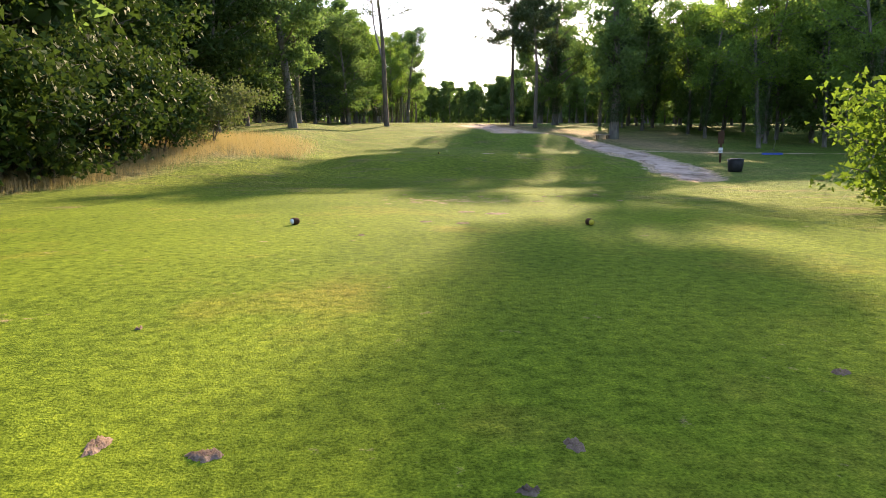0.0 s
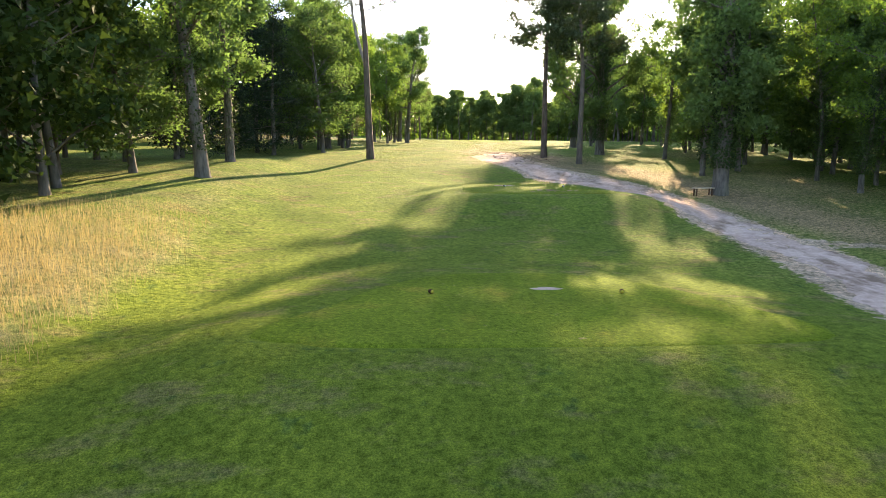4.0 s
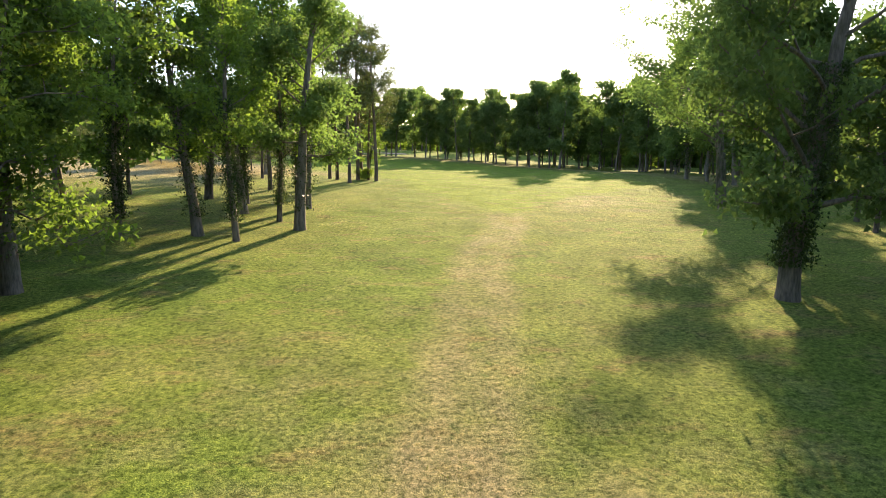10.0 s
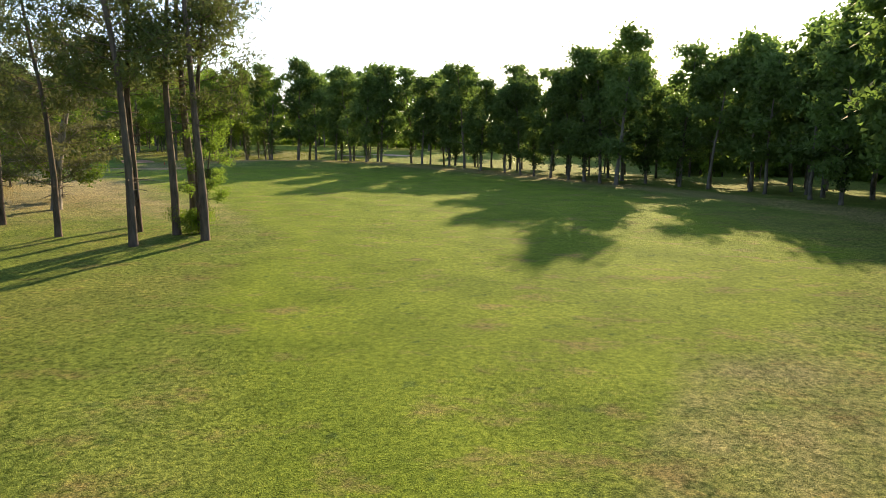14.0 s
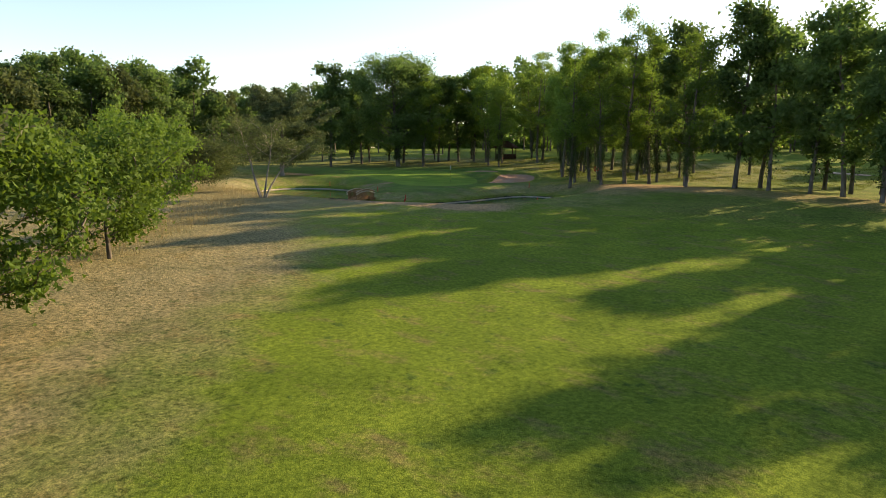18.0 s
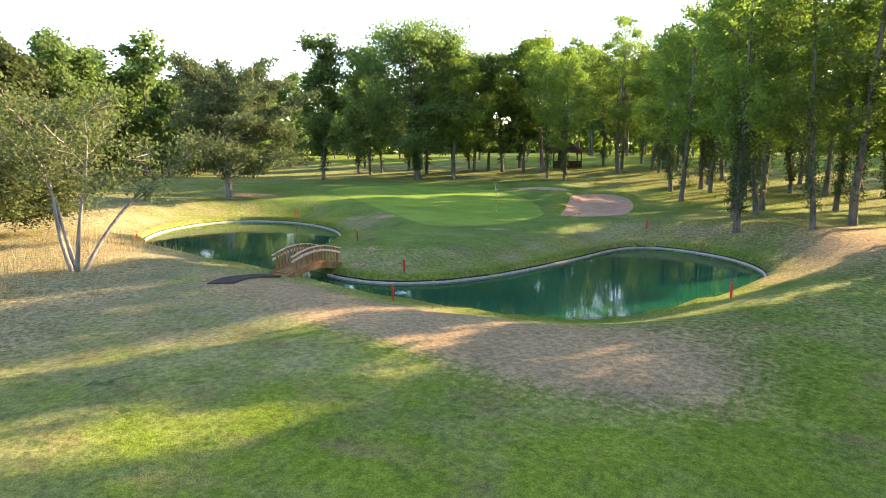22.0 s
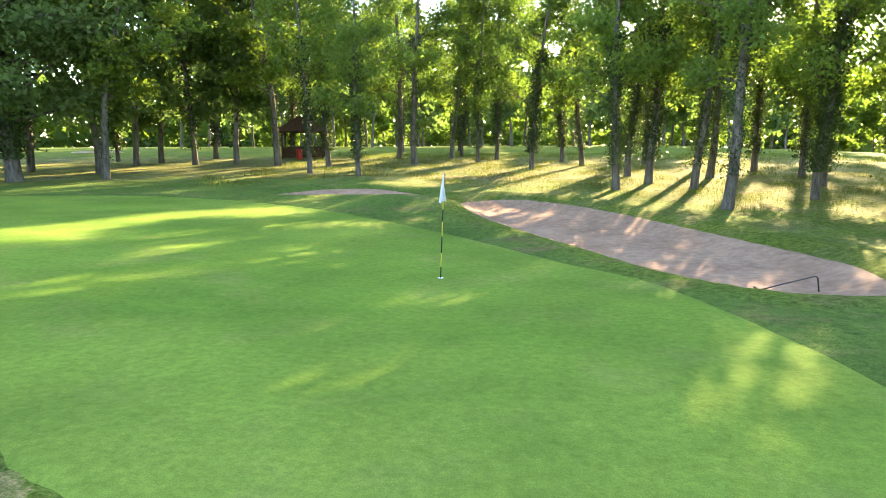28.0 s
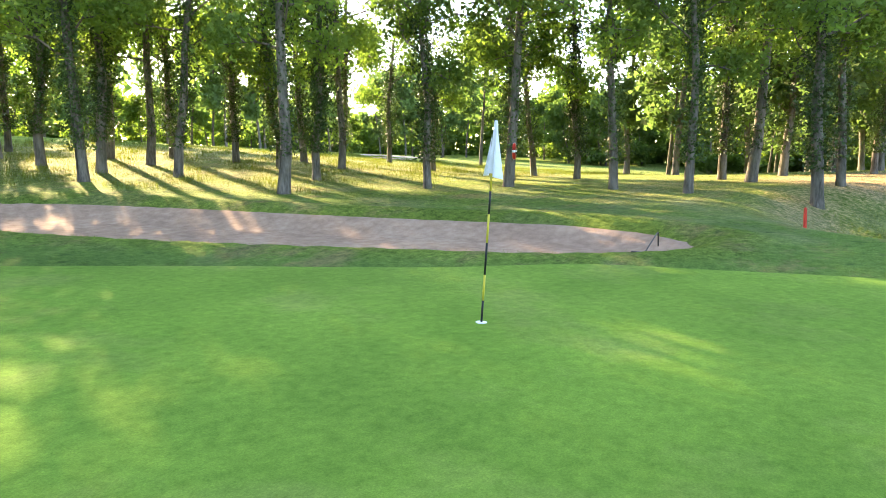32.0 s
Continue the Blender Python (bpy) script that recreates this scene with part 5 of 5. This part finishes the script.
def footbridge():
    ax, ay = -35.65, 205.95
    turn = math.degrees(math.atan2(0.55, 2.75))
    e = thing("footbridge", ax, ay, WATER, turn, "small arched wooden footbridge with slatted railings over the pond", "bridge")
    span, half, base = 2.8, 0.52, 0.42

    def arch(y):
        return base + 0.25 * (1 - ((y - span / 2) / (span / 2)) ** 2)

    for s in (-1, 1):
        bm = bmesh.new()
        ys = np.linspace(-0.1, span + 0.1, 15)
        rows = []
        for y in ys:
            z = arch(min(max(y, 0), span))
            rows.append([bm.verts.new((s * half + dx, y, z + dz)) for dx, dz in ((-0.04, -0.2), (0.04, -0.2), (0.04, 0.02), (-0.04, 0.02))])
        for a, b in zip(rows, rows[1:]):
            for k in range(4):
                bm.faces.new((a[k], a[(k + 1) % 4], b[(k + 1) % 4], b[k]))
        bm.faces.new(rows[0][::-1])
        bm.faces.new(rows[-1])
        part("beam", bm, M_TIMBER, e, "curved side beam")
        for rail, (lift, mat, tall, over) in enumerate(((0.80, M_PALE_TIMBER, 0.05, 0.16), (0.60, M_PALE_TIMBER, 0.09, 0.12), (0.08, M_TIMBER, 0.11, 0.3))):
            bm = bmesh.new()
            rows = []
            for y in np.linspace(-over, span + over * 0.6, 15):
                z = arch(min(max(y, 0), span)) + lift - (0.22 * max(0, -y) + 0.15 * max(0, y - span))
                rows.append([bm.verts.new((s * (half + 0.05) + dx, y, z + dz)) for dx, dz in ((-0.035, -tall / 2), (0.035, -tall / 2), (0.035, tall / 2), (-0.035, tall / 2))])
            for a, b in zip(rows, rows[1:]):
                for k in range(4):
                    bm.faces.new((a[k], a[(k + 1) % 4], b[(k + 1) % 4], b[k]))
            bm.faces.new(rows[0][::-1])
            bm.faces.new(rows[-1])
            part("handrail" if rail == 0 else "rail", bm, mat, e, "sun-bleached top rail" if rail == 0 else "")
        for i in range(15):
            y = 0.06 + i * (span - 0.12) / 14
            end = i in (0, 14)
            box_part("baluster" if not end else "end_post", e, M_TIMBER, (s * half, y, arch(y) + 0.37), (0.045 if not end else 0.08, 0.092 if not end else 0.09, 0.86 if not end else 0.95), (0, 0, 0), 0.006)
    for i in range(24):
        y = -0.02 + i * (span + 0.04) / 23
        slope = math.degrees(math.atan2(arch(y + 0.05) - arch(y - 0.05), 0.1)) if 0 < y < span else 0
        box_part("deck_board", e, M_TIMBER, (0, y, arch(min(max(y, 0), span)) + 0.035), (1.0, 0.115, 0.03), (slope, 0, 0), 0.004)
    for i in range(6):
        box_part("ramp_board", e, M_TIMBER, (0, -0.14 - i * 0.125, base - 0.02 - i * 0.018), (1.04, 0.112, 0.03), (8, 0, 0), 0.004)
    for s in (-1, 1):
        box_part("ramp_side", e, M_TIMBER, (s * 0.5, -0.45, base - 0.12), (0.05, 0.8, 0.16), (8, 0, 0), 0.006)


footbridge()


def bunker_rake(x, y, turn, size):
    e = thing("bunker_rake", x, y, ground_at(x, y) + 0.02, turn, "dark bent-handled bunker rake lying in the sand", "rake", "bunker rakes")
    v, f = tube(((0, 0, 0.03), (size * 0.45, 0, 0.17), (size * 0.93, 0, 0.31), (size * 0.98, 0, 0.31), (size * 1.0, 0, 0.28), (size * 1.04, 0, 0.02)), (0.014,) * 6, 6)
    mesh_object("handle", v, f, M_METAL, e)
    head = box_part("rake_head", e, M_METAL, (0, 0, 0.04), (0.035, 0.5, 0.025), bevel=0.004)
    for k in range(8):
        box_part("tine", head, M_METAL, (0, -0.22 + k * 0.063, 0.01), (0.012, 0.012, 0.06), bevel=0)


bunker_rake(-37.2, 229.9, 5, 1.05)
bunker_rake(-53.6, 245.4, 160, 1.5)


def shelter(x, y):
    z = ground_at(x, y)
    e = thing("shelter", x, y, z, 18, "dark timber shelter with pitched roof and low boarded sides", "shelter")
    for dx, dy in ((-1.7, -1.2), (1.7, -1.2), (-1.7, 1.2), (1.7, 1.2)):
        box_part("post", e, M_DARK_TIMBER, (dx, dy, 1.15), (0.14, 0.14, 2.5))
        for s in (1, -1):
            if (dx > 0) == (s < 0):
                box_part("brace", e, M_DARK_TIMBER, (dx + s * 0.22, dy, 2.12), (0.09, 0.09, 0.62), (0, s * 42, 0))
    for k in range(5):
        box_part("side_board", e, M_DARK_TIMBER, (0, -1.2, 0.14 + k * 0.19), (3.3, 0.04, 0.18), bevel=0.006)
        box_part("side_board", e, M_DARK_TIMBER, (0, 1.2, 0.14 + k * 0.19), (3.3, 0.04, 0.18), bevel=0.006)
    eaves, top = ((-2.3, -1.8), (2.3, -1.8), (2.3, 1.8), (-2.3, 1.8)), ((-0.5, 0.0), (0.5, 0.0))
    for k, (a, b) in enumerate(((0, 1), (1, 2), (2, 3), (3, 0))):
        tip = (top[0], top[1]) if k % 2 == 0 else ((top[1],) if k == 1 else (top[0],))
        tip = tuple(reversed(tip)) if k == 0 else tip
        low = [(*eaves[a], 2.3), (*eaves[b], 2.3)] + [(*p, 3.55) for p in tip]
        n = len(low)
        v = low + [(px, py, pz - 0.09) for px, py, pz in low]
        f = [tuple(range(n)), tuple(range(2 * n - 1, n - 1, -1))] + [(q, n + q, n + (q + 1) % n, (q + 1) % n) for q in range(n)]
        slope = mesh_object("roof_slope", v, f, M_DARK_TIMBER, e, "", False)
    box_part("ridge", slope, M_DARK_TIMBER, (0, 0, 3.56), (1.2, 0.14, 0.08))
    for dy in (-1.2, 1.2):
        box_part("tie_beam", e, M_DARK_TIMBER, (0, dy, 2.3), (3.6, 0.12, 0.16))
    b = thing("litter_bin", x + 0.3, y - 1.7, ground_at(x + 0.3, y - 1.7), 18, "red litter bin beside the shelter", "bin")
    v, f = tube(((0, 0, 0), (0, 0, 0.08), (0, 0, 0.75), (0, 0, 0.8)), (0.22, 0.25, 0.27, 0.25), 14)
    body = mesh_object("body", v, f, M_RED, b)
    v, f = tube(((0, 0, 0.79), (0, 0, 0.84)), (0.28, 0.26), 14)
    mesh_object("rim", v, f, M_RED, body)


shelter(-63.4, 270.2)


def lifebuoy(x, y, lift, turn):
    e = thing("lifebuoy", x, y, ground_at(x, y) + lift, turn, "red ring lifebuoy with white bands hung on a tree", "lifebuoy")
    big, small, n, m = 0.26, 0.065, 32, 10
    for band in range(4):
        for kind, (a, b) in enumerate(((0.1, 0.9), (-0.1, 0.1))):
            steps = 7 if kind == 0 else 3
            v, f = tube([(big * math.cos((band + a + (b - a) * i / steps) * math.pi / 2), 0, big * math.sin((band + a + (b - a) * i / steps) * math.pi / 2)) for i in range(steps + 1)], [small + 0.004 * kind] * (steps + 1), m)
            mesh_object("ring_section" if kind == 0 else "band", v, f, M_RED if kind == 0 else M_WHITE, e, "red ring section" if kind == 0 else "white band")
    box_part("hook", e, M_METAL, (0, 0.1, 0.24), (0.03, 0.2, 0.03), bevel=0.004)


lifebuoy(-27.15, 238.55, 1.4, 25)


def tee_marker(x, y, turn, upright, label):
    e = thing("tee_marker", x, y, ground_at(x, y) + 0.012, turn, label, "tee marker", "tee markers")
    e.matrix_world = e.matrix_world @ Matrix.Diagonal((0.62, 0.62, 0.62, 1))
    v, f = tube(((0, 0, 0), (0, 0.02, 0.0), (0, 0.17, 0), (0, 0.19, 0)), (0.075, 0.085, 0.085, 0.075), 16)
    ob = mesh_object("body", [(a, b, c + 0.085) for a, b, c in v], f, M_DARK_TIMBER, e, "dark log body")
    v, f = tube(((0, -0.008, 0.085), (0, 0.004, 0.085)), (0.068, 0.068), 16)
    mesh_object("face", v, f, M_WHITE if upright else M_YELLOW, ob, "pale sawn face")
    v, f = tube(((0.0, 0.09, 0.03), (0.0, 0.09, -0.08)), (0.012, 0.004), 6)
    mesh_object("spike", v, f, M_METAL, e)


tee_marker(-2.7, 9.75, -35, True, "short log tee marker with a white sawn face")
tee_marker(1.76, 9.2, 8, False, "short log tee marker with a yellow sawn face")
for x, y in ((1.7, 36.9), (6.3, 36.7), (7.16, 58.95), (10.5, 58.5)):
    tee_marker(x, y, rng.uniform(-30, 30), y > 50, "small dark log tee marker on the raised tee")


def ragged_patch(name, x, y, rx, ry, mat, label, category, lift=0.014):
    r = np.random.default_rng(int(abs(x * 131 + y * 17)))
    e = thing(name, x, y, ground_at(x, y), 0, label, category, name + " marks")
    n, verts, faces = 26, [(0, 0, lift - 0.004)], []
    wob = 1 + 0.28 * np.convolve(np.tile(r.normal(size=n), 3), (0.25, 0.5, 0.25), "same")[n:2 * n]
    a = 2 * math.pi * np.arange(n) / n
    here = ground_at(x, y)
    for k in (0.55, 1.0):
        px, py = rx * k * wob * np.cos(a), ry * k * wob * np.sin(a)
        z = land(x + px, y + py) - here
        for i in range(n):
            verts.append((px[i], py[i], z[i] + (lift + 0.02 * r.uniform(0, 1) if k < 1 else lift - 0.012)))
    faces = [(0, 1 + i, 1 + (i + 1) % n) for i in range(n)] + [(1 + i, 1 + n + i, 1 + n + (i + 1) % n, 1 + (i + 1) % n) for i in range(n)]
    mesh_object("soil", verts, faces, mat, e)


for x, y, rx, ry in ((-2.32, 2.34, 0.045, 0.1), (-1.89, 2.22, 0.08, 0.06), (-0.56, 2.18, 0.05, 0.07), (-0.8, 1.88, 0.05, 0.03), (-2.78, 3.97, 0.03, 0.03), (0.97, 2.84, 0.05, 0.05), (-0.64, 10.0, 0.12, 0.1), (-0.1, 9.7, 0.12, 0.06), (0.7, 11.2, 0.3, 0.14), (0.2, 11.6, 0.25, 0.1), (-1.6, 8.4, 0.05, 0.05)):
    ragged_patch("divot", x, y, rx, ry, M_EARTH, "torn divot of bare earth in the tee turf", "divot")
r = np.random.default_rng(21)
for x, y in zip(r.uniform(-1.3, 4.2, 9), r.uniform(13.4, 16.6, 9)):
    ragged_patch("worn_patch", float(x), float(y), float(r.uniform(0.04, 0.13)), float(r.uniform(0.03, 0.09)), M_SOIL, "worn patch of pale bare soil in the tee turf", "patch", 0.015)
ragged_patch("sand_patch", 7.3, 60.3, 0.75, 0.35, M_TRACK, "pale sand-filled worn patch on the tee", "patch")
ragged_patch("sand_patch", 4.6, 37.4, 0.5, 0.2, M_TRACK, "pale sand-filled worn patch on the tee", "patch")
for x, y in zip(r.normal(8.9, 0.75, 26), r.normal(54.2, 1.1, 26)):
    ragged_patch("worn_patch", float(x), float(y), float(r.uniform(0.05, 0.2)), float(r.uniform(0.03, 0.11)), M_SOIL, "worn patch of pale bare soil in the tee turf", "patch", 0.015)


def signpost(x, y):
    e = thing("signpost", x, y, ground_at(x, y) - 0.05, -35, "wooden signpost with dark plaque and small white plate", "signpost")
    box_part("post", e, M_DARK_TIMBER, (0, 0, 0.9), (0.11, 0.11, 1.85))
    box_part("plaque", e, M_DARK_TIMBER, (0, -0.075, 1.4), (0.32, 0.04, 0.66), label="dark wooden plaque")
    plate = box_part("plate", e, M_WHITE, (0, -0.068, 0.72), (0.2, 0.02, 0.27), bevel=0.004, label="small white plate")
    for k in range(3):
        box_part("writing_bar", plate, M_BLACK, (0, -0.0805, 0.79 - k * 0.07), (0.13 - 0.03 * (k == 2), 0.004, 0.022), bevel=0)


signpost(17.0, 34.0)
b = thing("litter_bin", 14.3, 27.6, ground_at(14.3, 27.6), 12, "squat black litter bin standing in the grass", "bin")
v, f = tube(((0, 0, 0), (0, 0, 0.05), (0, 0, 0.5), (0, 0, 0.56)), (0.26, 0.3, 0.34, 0.3), 16)
body = mesh_object("body", v, f, M_BLACK, b)
v, f = tube(((0, 0, 0.53), (0, 0, 0.57), (0, 0, 0.6)), (0.36, 0.35, 0.2), 16)
mesh_object("lid", v, f, M_BLACK, body)
b = thing("bench", 17.9, 56.4, ground_at(17.9, 56.4), 15, "low plain wooden bench under a tree", "bench")
box_part("seat", b, M_PALE_TIMBER, (0, 0, 0.43), (1.3, 0.34, 0.05))
for dx in (-0.52, 0.52):
    for dy in (-0.11, 0.11):
        box_part("leg", b, M_DARK_TIMBER, (dx, dy, 0.2), (0.06, 0.06, 0.42))
b = thing("low_barrier", 23.8, 40.1, ground_at(23.8, 40.1), -20, "low blue board with two thin slanting struts under a tree", "barrier")
box_part("board", b, M_BLUE, (0, 0, 0.1), (1.25, 0.05, 0.13), label="blue painted board")
for s in (-1, 1):
    box_part("strut", b, M_METAL, (s * 0.27, 0, 0.24), (0.03, 0.03, 0.62), (0, s * -62, 0), 0.004)
box_part("pole", b, M_METAL, (0.12, 0.1, 0.62), (0.03, 0.03, 1.1), (0, 9, 0), 0.004)
b = thing("tree_stump", -9.4, 151.5, ground_at(-9.4, 151.5) - 0.05, 0, "small dark ragged tree stump in dry grass", "stump")
v, f = tube(((0, 0, 0), (0.02, 0, 0.15), (0.05, 0.02, 0.5), (0.02, 0.05, 0.75)), (0.3, 0.2, 0.16, 0.08), 9)
mesh_object("stub", v, f, M_BARK, b)


def painted_line(points, label):
    p = catmull(points, 8, False)
    d = np.gradient(p, axis=0)
    d /= np.linalg.norm(d, axis=1, keepdims=True)
    v, f = [], []
    edges = [(p[:, 0] + s * 0.012 * d[:, 1], p[:, 1] - s * 0.012 * d[:, 0]) for s in (-1, 1)]
    heights = [land(x, y) + 0.03 for x, y in edges]
    for i in range(len(p)):
        v += [(edges[k][0][i], edges[k][1][i], heights[k][i]) for k in (0, 1)]
        if i:
            f.append((2 * i - 2, 2 * i - 1, 2 * i + 1, 2 * i))
    tagged(mesh_object("hazard_line", v, f, M_RUST), label, "painted line", kind="structure")


M_RUST = plain("faded_red_line", (0.16, 0.06, 0.025), (0.25, 0.09, 0.04), 5.0, 0.9, relief=0.2)
painted_line(((-38.4, 211.0), (-38.9, 211.8), (-39.3, 212.9), (-40.4, 214.7), (-41.8, 216.6)), "faded red painted line on the bank")
painted_line(((-30.8, 215.0), (-31.0, 216.5), (-31.2, 217.8), (-31.4, 219.5), (-31.8, 221.3), (-31.8, 223.4)), "faded red painted line on the bank")

# bubbling ripple of the pond's aerator
r = np.random.default_rng(4)
n = 150
spot = np.column_stack([r.normal(0, 0.13, (n, 2)), r.uniform(0.0, 0.03, n)])
ripple = new("water_ripple", leaves_mesh("water_ripple", spot, np.column_stack([r.normal(size=(n, 2)), 0.2 * r.normal(size=n)]), r.uniform(0.03, 0.11, n), M_FOAM, r, 0.5))
ripple.location = (-30.60, 208.03, WATER + 0.004)
tagged(ripple, "small bubbling white ripple on the pond", "ripple", kind="stuff")

# debris on the sand: bark, twigs and dead leaves
n = 420
r = np.random.default_rng(8)
px, py = r.normal(12.4, 1.6, n), r.uniform(71, 87, n)
pts = np.column_stack([px, py, land(px, py) + 0.1])
tagged(new("debris", leaves_mesh("debris", pts, np.column_stack([r.normal(size=(n, 2)), 0.05 * r.normal(size=n)]), r.uniform(0.06, 0.3, n), M_EARTH, r, 0.3)), "scattered bark flakes and twigs on the sand", "debris", kind="stuff")
# paved path up to the footbridge
p = catmull(((-35.45, 205.25), (-35.2, 204.4), (-34.6, 203.3), (-33.6, 202.0)), 6, False)
v, f = [], []
for i, (x, y) in enumerate(p):
    a, c = p[max(i - 1, 0)], p[min(i + 1, len(p) - 1)]
    d = (c - a) / np.linalg.norm(c - a)
    rise = 0.04 * (1 - i / (len(p) - 1)) ** 2
    for s in (-1, 1):
        px, py = x + d[1] * s * 0.48, y - d[0] * s * 0.48
        v += [(px, py, ground_at(px, py) - 0.05), (px, py, ground_at(x, y) + 0.03 + rise)]
    if i:
        o = 4 * i
        f += [(o - 4, o - 3, o + 1, o), (o - 3, o - 1, o + 3, o + 1), (o - 1, o - 2, o + 2, o + 3)]
tagged(mesh_object("bridge_path", v, f, M_CARTPATH, None, "", False), "dark grey paved ramp leading to the footbridge", "path", kind="structure")

# sand bunkers of the neighbouring holes
for x, y, a, b in ((5.0, 272.0, 5.2, 1.7), (-4.5, 264.5, 2.6, 0.9), (-93.0, 281.0, 3.2, 1.1)):
    k = np.linspace(0, 2 * math.pi, 9)[:-1]
    patch_on_land("bunker_sand", catmull([(x + a * math.cos(q) * (1 + 0.2 * math.sin(3 * q + x)), y + b * math.sin(q) * (1 + 0.2 * math.cos(2 * q + y))) for q in k], 5), M_TRACK, 0.1, "pale sand bunker of the neighbouring hole", "bunker", 6)

# ---- grasses ----
def blades(name, xs, ys, heights, mat, label, lean=0.35, wide=0.05, lift=0.0):
    n = len(xs)
    z = land(xs, ys) + lift
    r = np.random.default_rng(n)
    a = r.uniform(0, 6.28, n)
    dx, dy = np.cos(a), np.sin(a)
    w = heights * wide
    base = np.column_stack([xs, ys, z - 0.01])
    side = np.column_stack([-dy, dx, 0 * dx]) * w[:, None]
    tip = base + np.column_stack([dx * lean * heights * r.uniform(0.3, 1.4, n), dy * lean * heights * r.uniform(0.3, 1.4, n), heights])
    verts = np.stack([base - side, base + side, tip], 1).reshape(-1, 3)
    me = bpy.data.meshes.new(name)
    me.vertices.add(3 * n)
    me.vertices.foreach_set("co", verts.astype(np.float32).ravel())
    me.loops.add(3 * n)
    me.loops.foreach_set("vertex_index", np.arange(3 * n, dtype=np.int32))
    me.polygons.add(n)
    me.polygons.foreach_set("loop_start", np.arange(n, dtype=np.int32) * 3)
    me.polygons.foreach_set("loop_total", np.full(n, 3, np.int32))
    me.update(calc_edges=True)
    me.materials.append(mat)
    return tagged(new(name, me), label, "grass", kind="stuff")


def spread_over(n, x0, x1, y0, y1, chance):
    x, y = rng.uniform(x0, x1, n), rng.uniform(y0, y1, n)
    ok = rng.uniform(0, 1, n) < chance(x, y)
    return x[ok], y[ok]


x, y = spread_over(80000, -15, -4, 8, 52, lambda x, y: smooth(3.6, 1.2, x - np.interp(y, (8, 22, 29, 33, 60), (-15.0, -13.6, -11.6, -8.8, -9.4))) * smooth(50, 38, y))
blades("long_grass", x, y, rng.uniform(0.18, 0.5, len(x)), M_STRAW, "long dry straw-coloured grass beside the wood", 0.3, 0.016)
x, y = spread_over(60000, -60, -14, 158, 206, lambda x, y: smooth(-3, -6, x - np.interp(y, (160, 175, 190, 205), (-4, -15, -26, -42))) * smooth(-16, -9, x - np.interp(y, (160, 175, 190, 205), (-4, -15, -26, -42))))
blades("long_grass", x, y, rng.uniform(0.25, 0.6, len(x)), M_STRAW, "long dry straw-coloured grass under young trees", 0.3, 0.018)
x, y = spread_over(150000, -62, 0, 236, 276, lambda x, y: smooth(2.0, 4.0, signed(x, y, BUNKER)) * smooth(2.0, 4.0, signed(x, y, BACK_BUNKER)) * smooth(3, 6, signed(x, y, GREEN)) * smooth(240, 246, y))
blades("wood_grass", x, y, rng.uniform(0.1, 0.3, len(x)) * (0.45 + 0.55 * np.sin(x * 1.3 + np.sin(y * 0.9)) * np.sin(y * 1.1 + 1.7 * np.sin(x * 0.5))) + 0.05, M_BLADE, "rough tufted green grass under the oaks", 0.5, 0.04)
x, y = spread_over(70000, -2.6, 3.0, 1.2, 7.5, lambda x, y: smooth(7.5, 3.0, y))
blades("tee_grass", x, y, rng.uniform(0.012, 0.026, len(x)), M_TURF_BLADE, "short mown tee grass", 0.8, 0.09, 0.012)
x, y = spread_over(260000, -8, 26, 20, 150, lambda x, y: (0.25 + 0.6 * smooth(72, 84, y) + 0.5 * smooth(6, -2, x)) * (along_track(x, y) > 1.2) * np.minimum.reduce([signed(x, y, t) > 0.3 for t in TEES]) * smooth(10, 6, np.abs(x - np.interp(y, (20, 60, 90, 150), (0, 0, 8, 14)))))
blades("rough_grass", x, y, rng.uniform(0.02, 0.06, len(x)), M_BLADE, "short tufted rough grass", 0.9, 0.12)
x, y = spread_over(60000, -62, -18, 203, 230, lambda x, y: smooth(0.05, 0.25, signed(x, y, POND)) * smooth(2.6, 0.5, signed(x, y, POND)))
blades("bank_grass", x, y, rng.uniform(0.05, 0.14, len(x)), M_BLADE, "tufted green grass along the pond's bank", 0.6, 0.08)
x, y = spread_over(60000, -56, -32, 227, 250, lambda x, y: np.maximum(smooth(-0.35, 0.05, signed(x, y, BUNKER)) * smooth(0.7, 0.2, signed(x, y, BUNKER)), smooth(-0.3, 0.05, signed(x, y, BACK_BUNKER)) * smooth(0.7, 0.2, signed(x, y, BACK_BUNKER))))
blades("bunker_grass", x, y, rng.uniform(0.015, 0.055, len(x)), M_BLADE, "ragged grass fringe round the bunker sand", 0.8, 0.1)
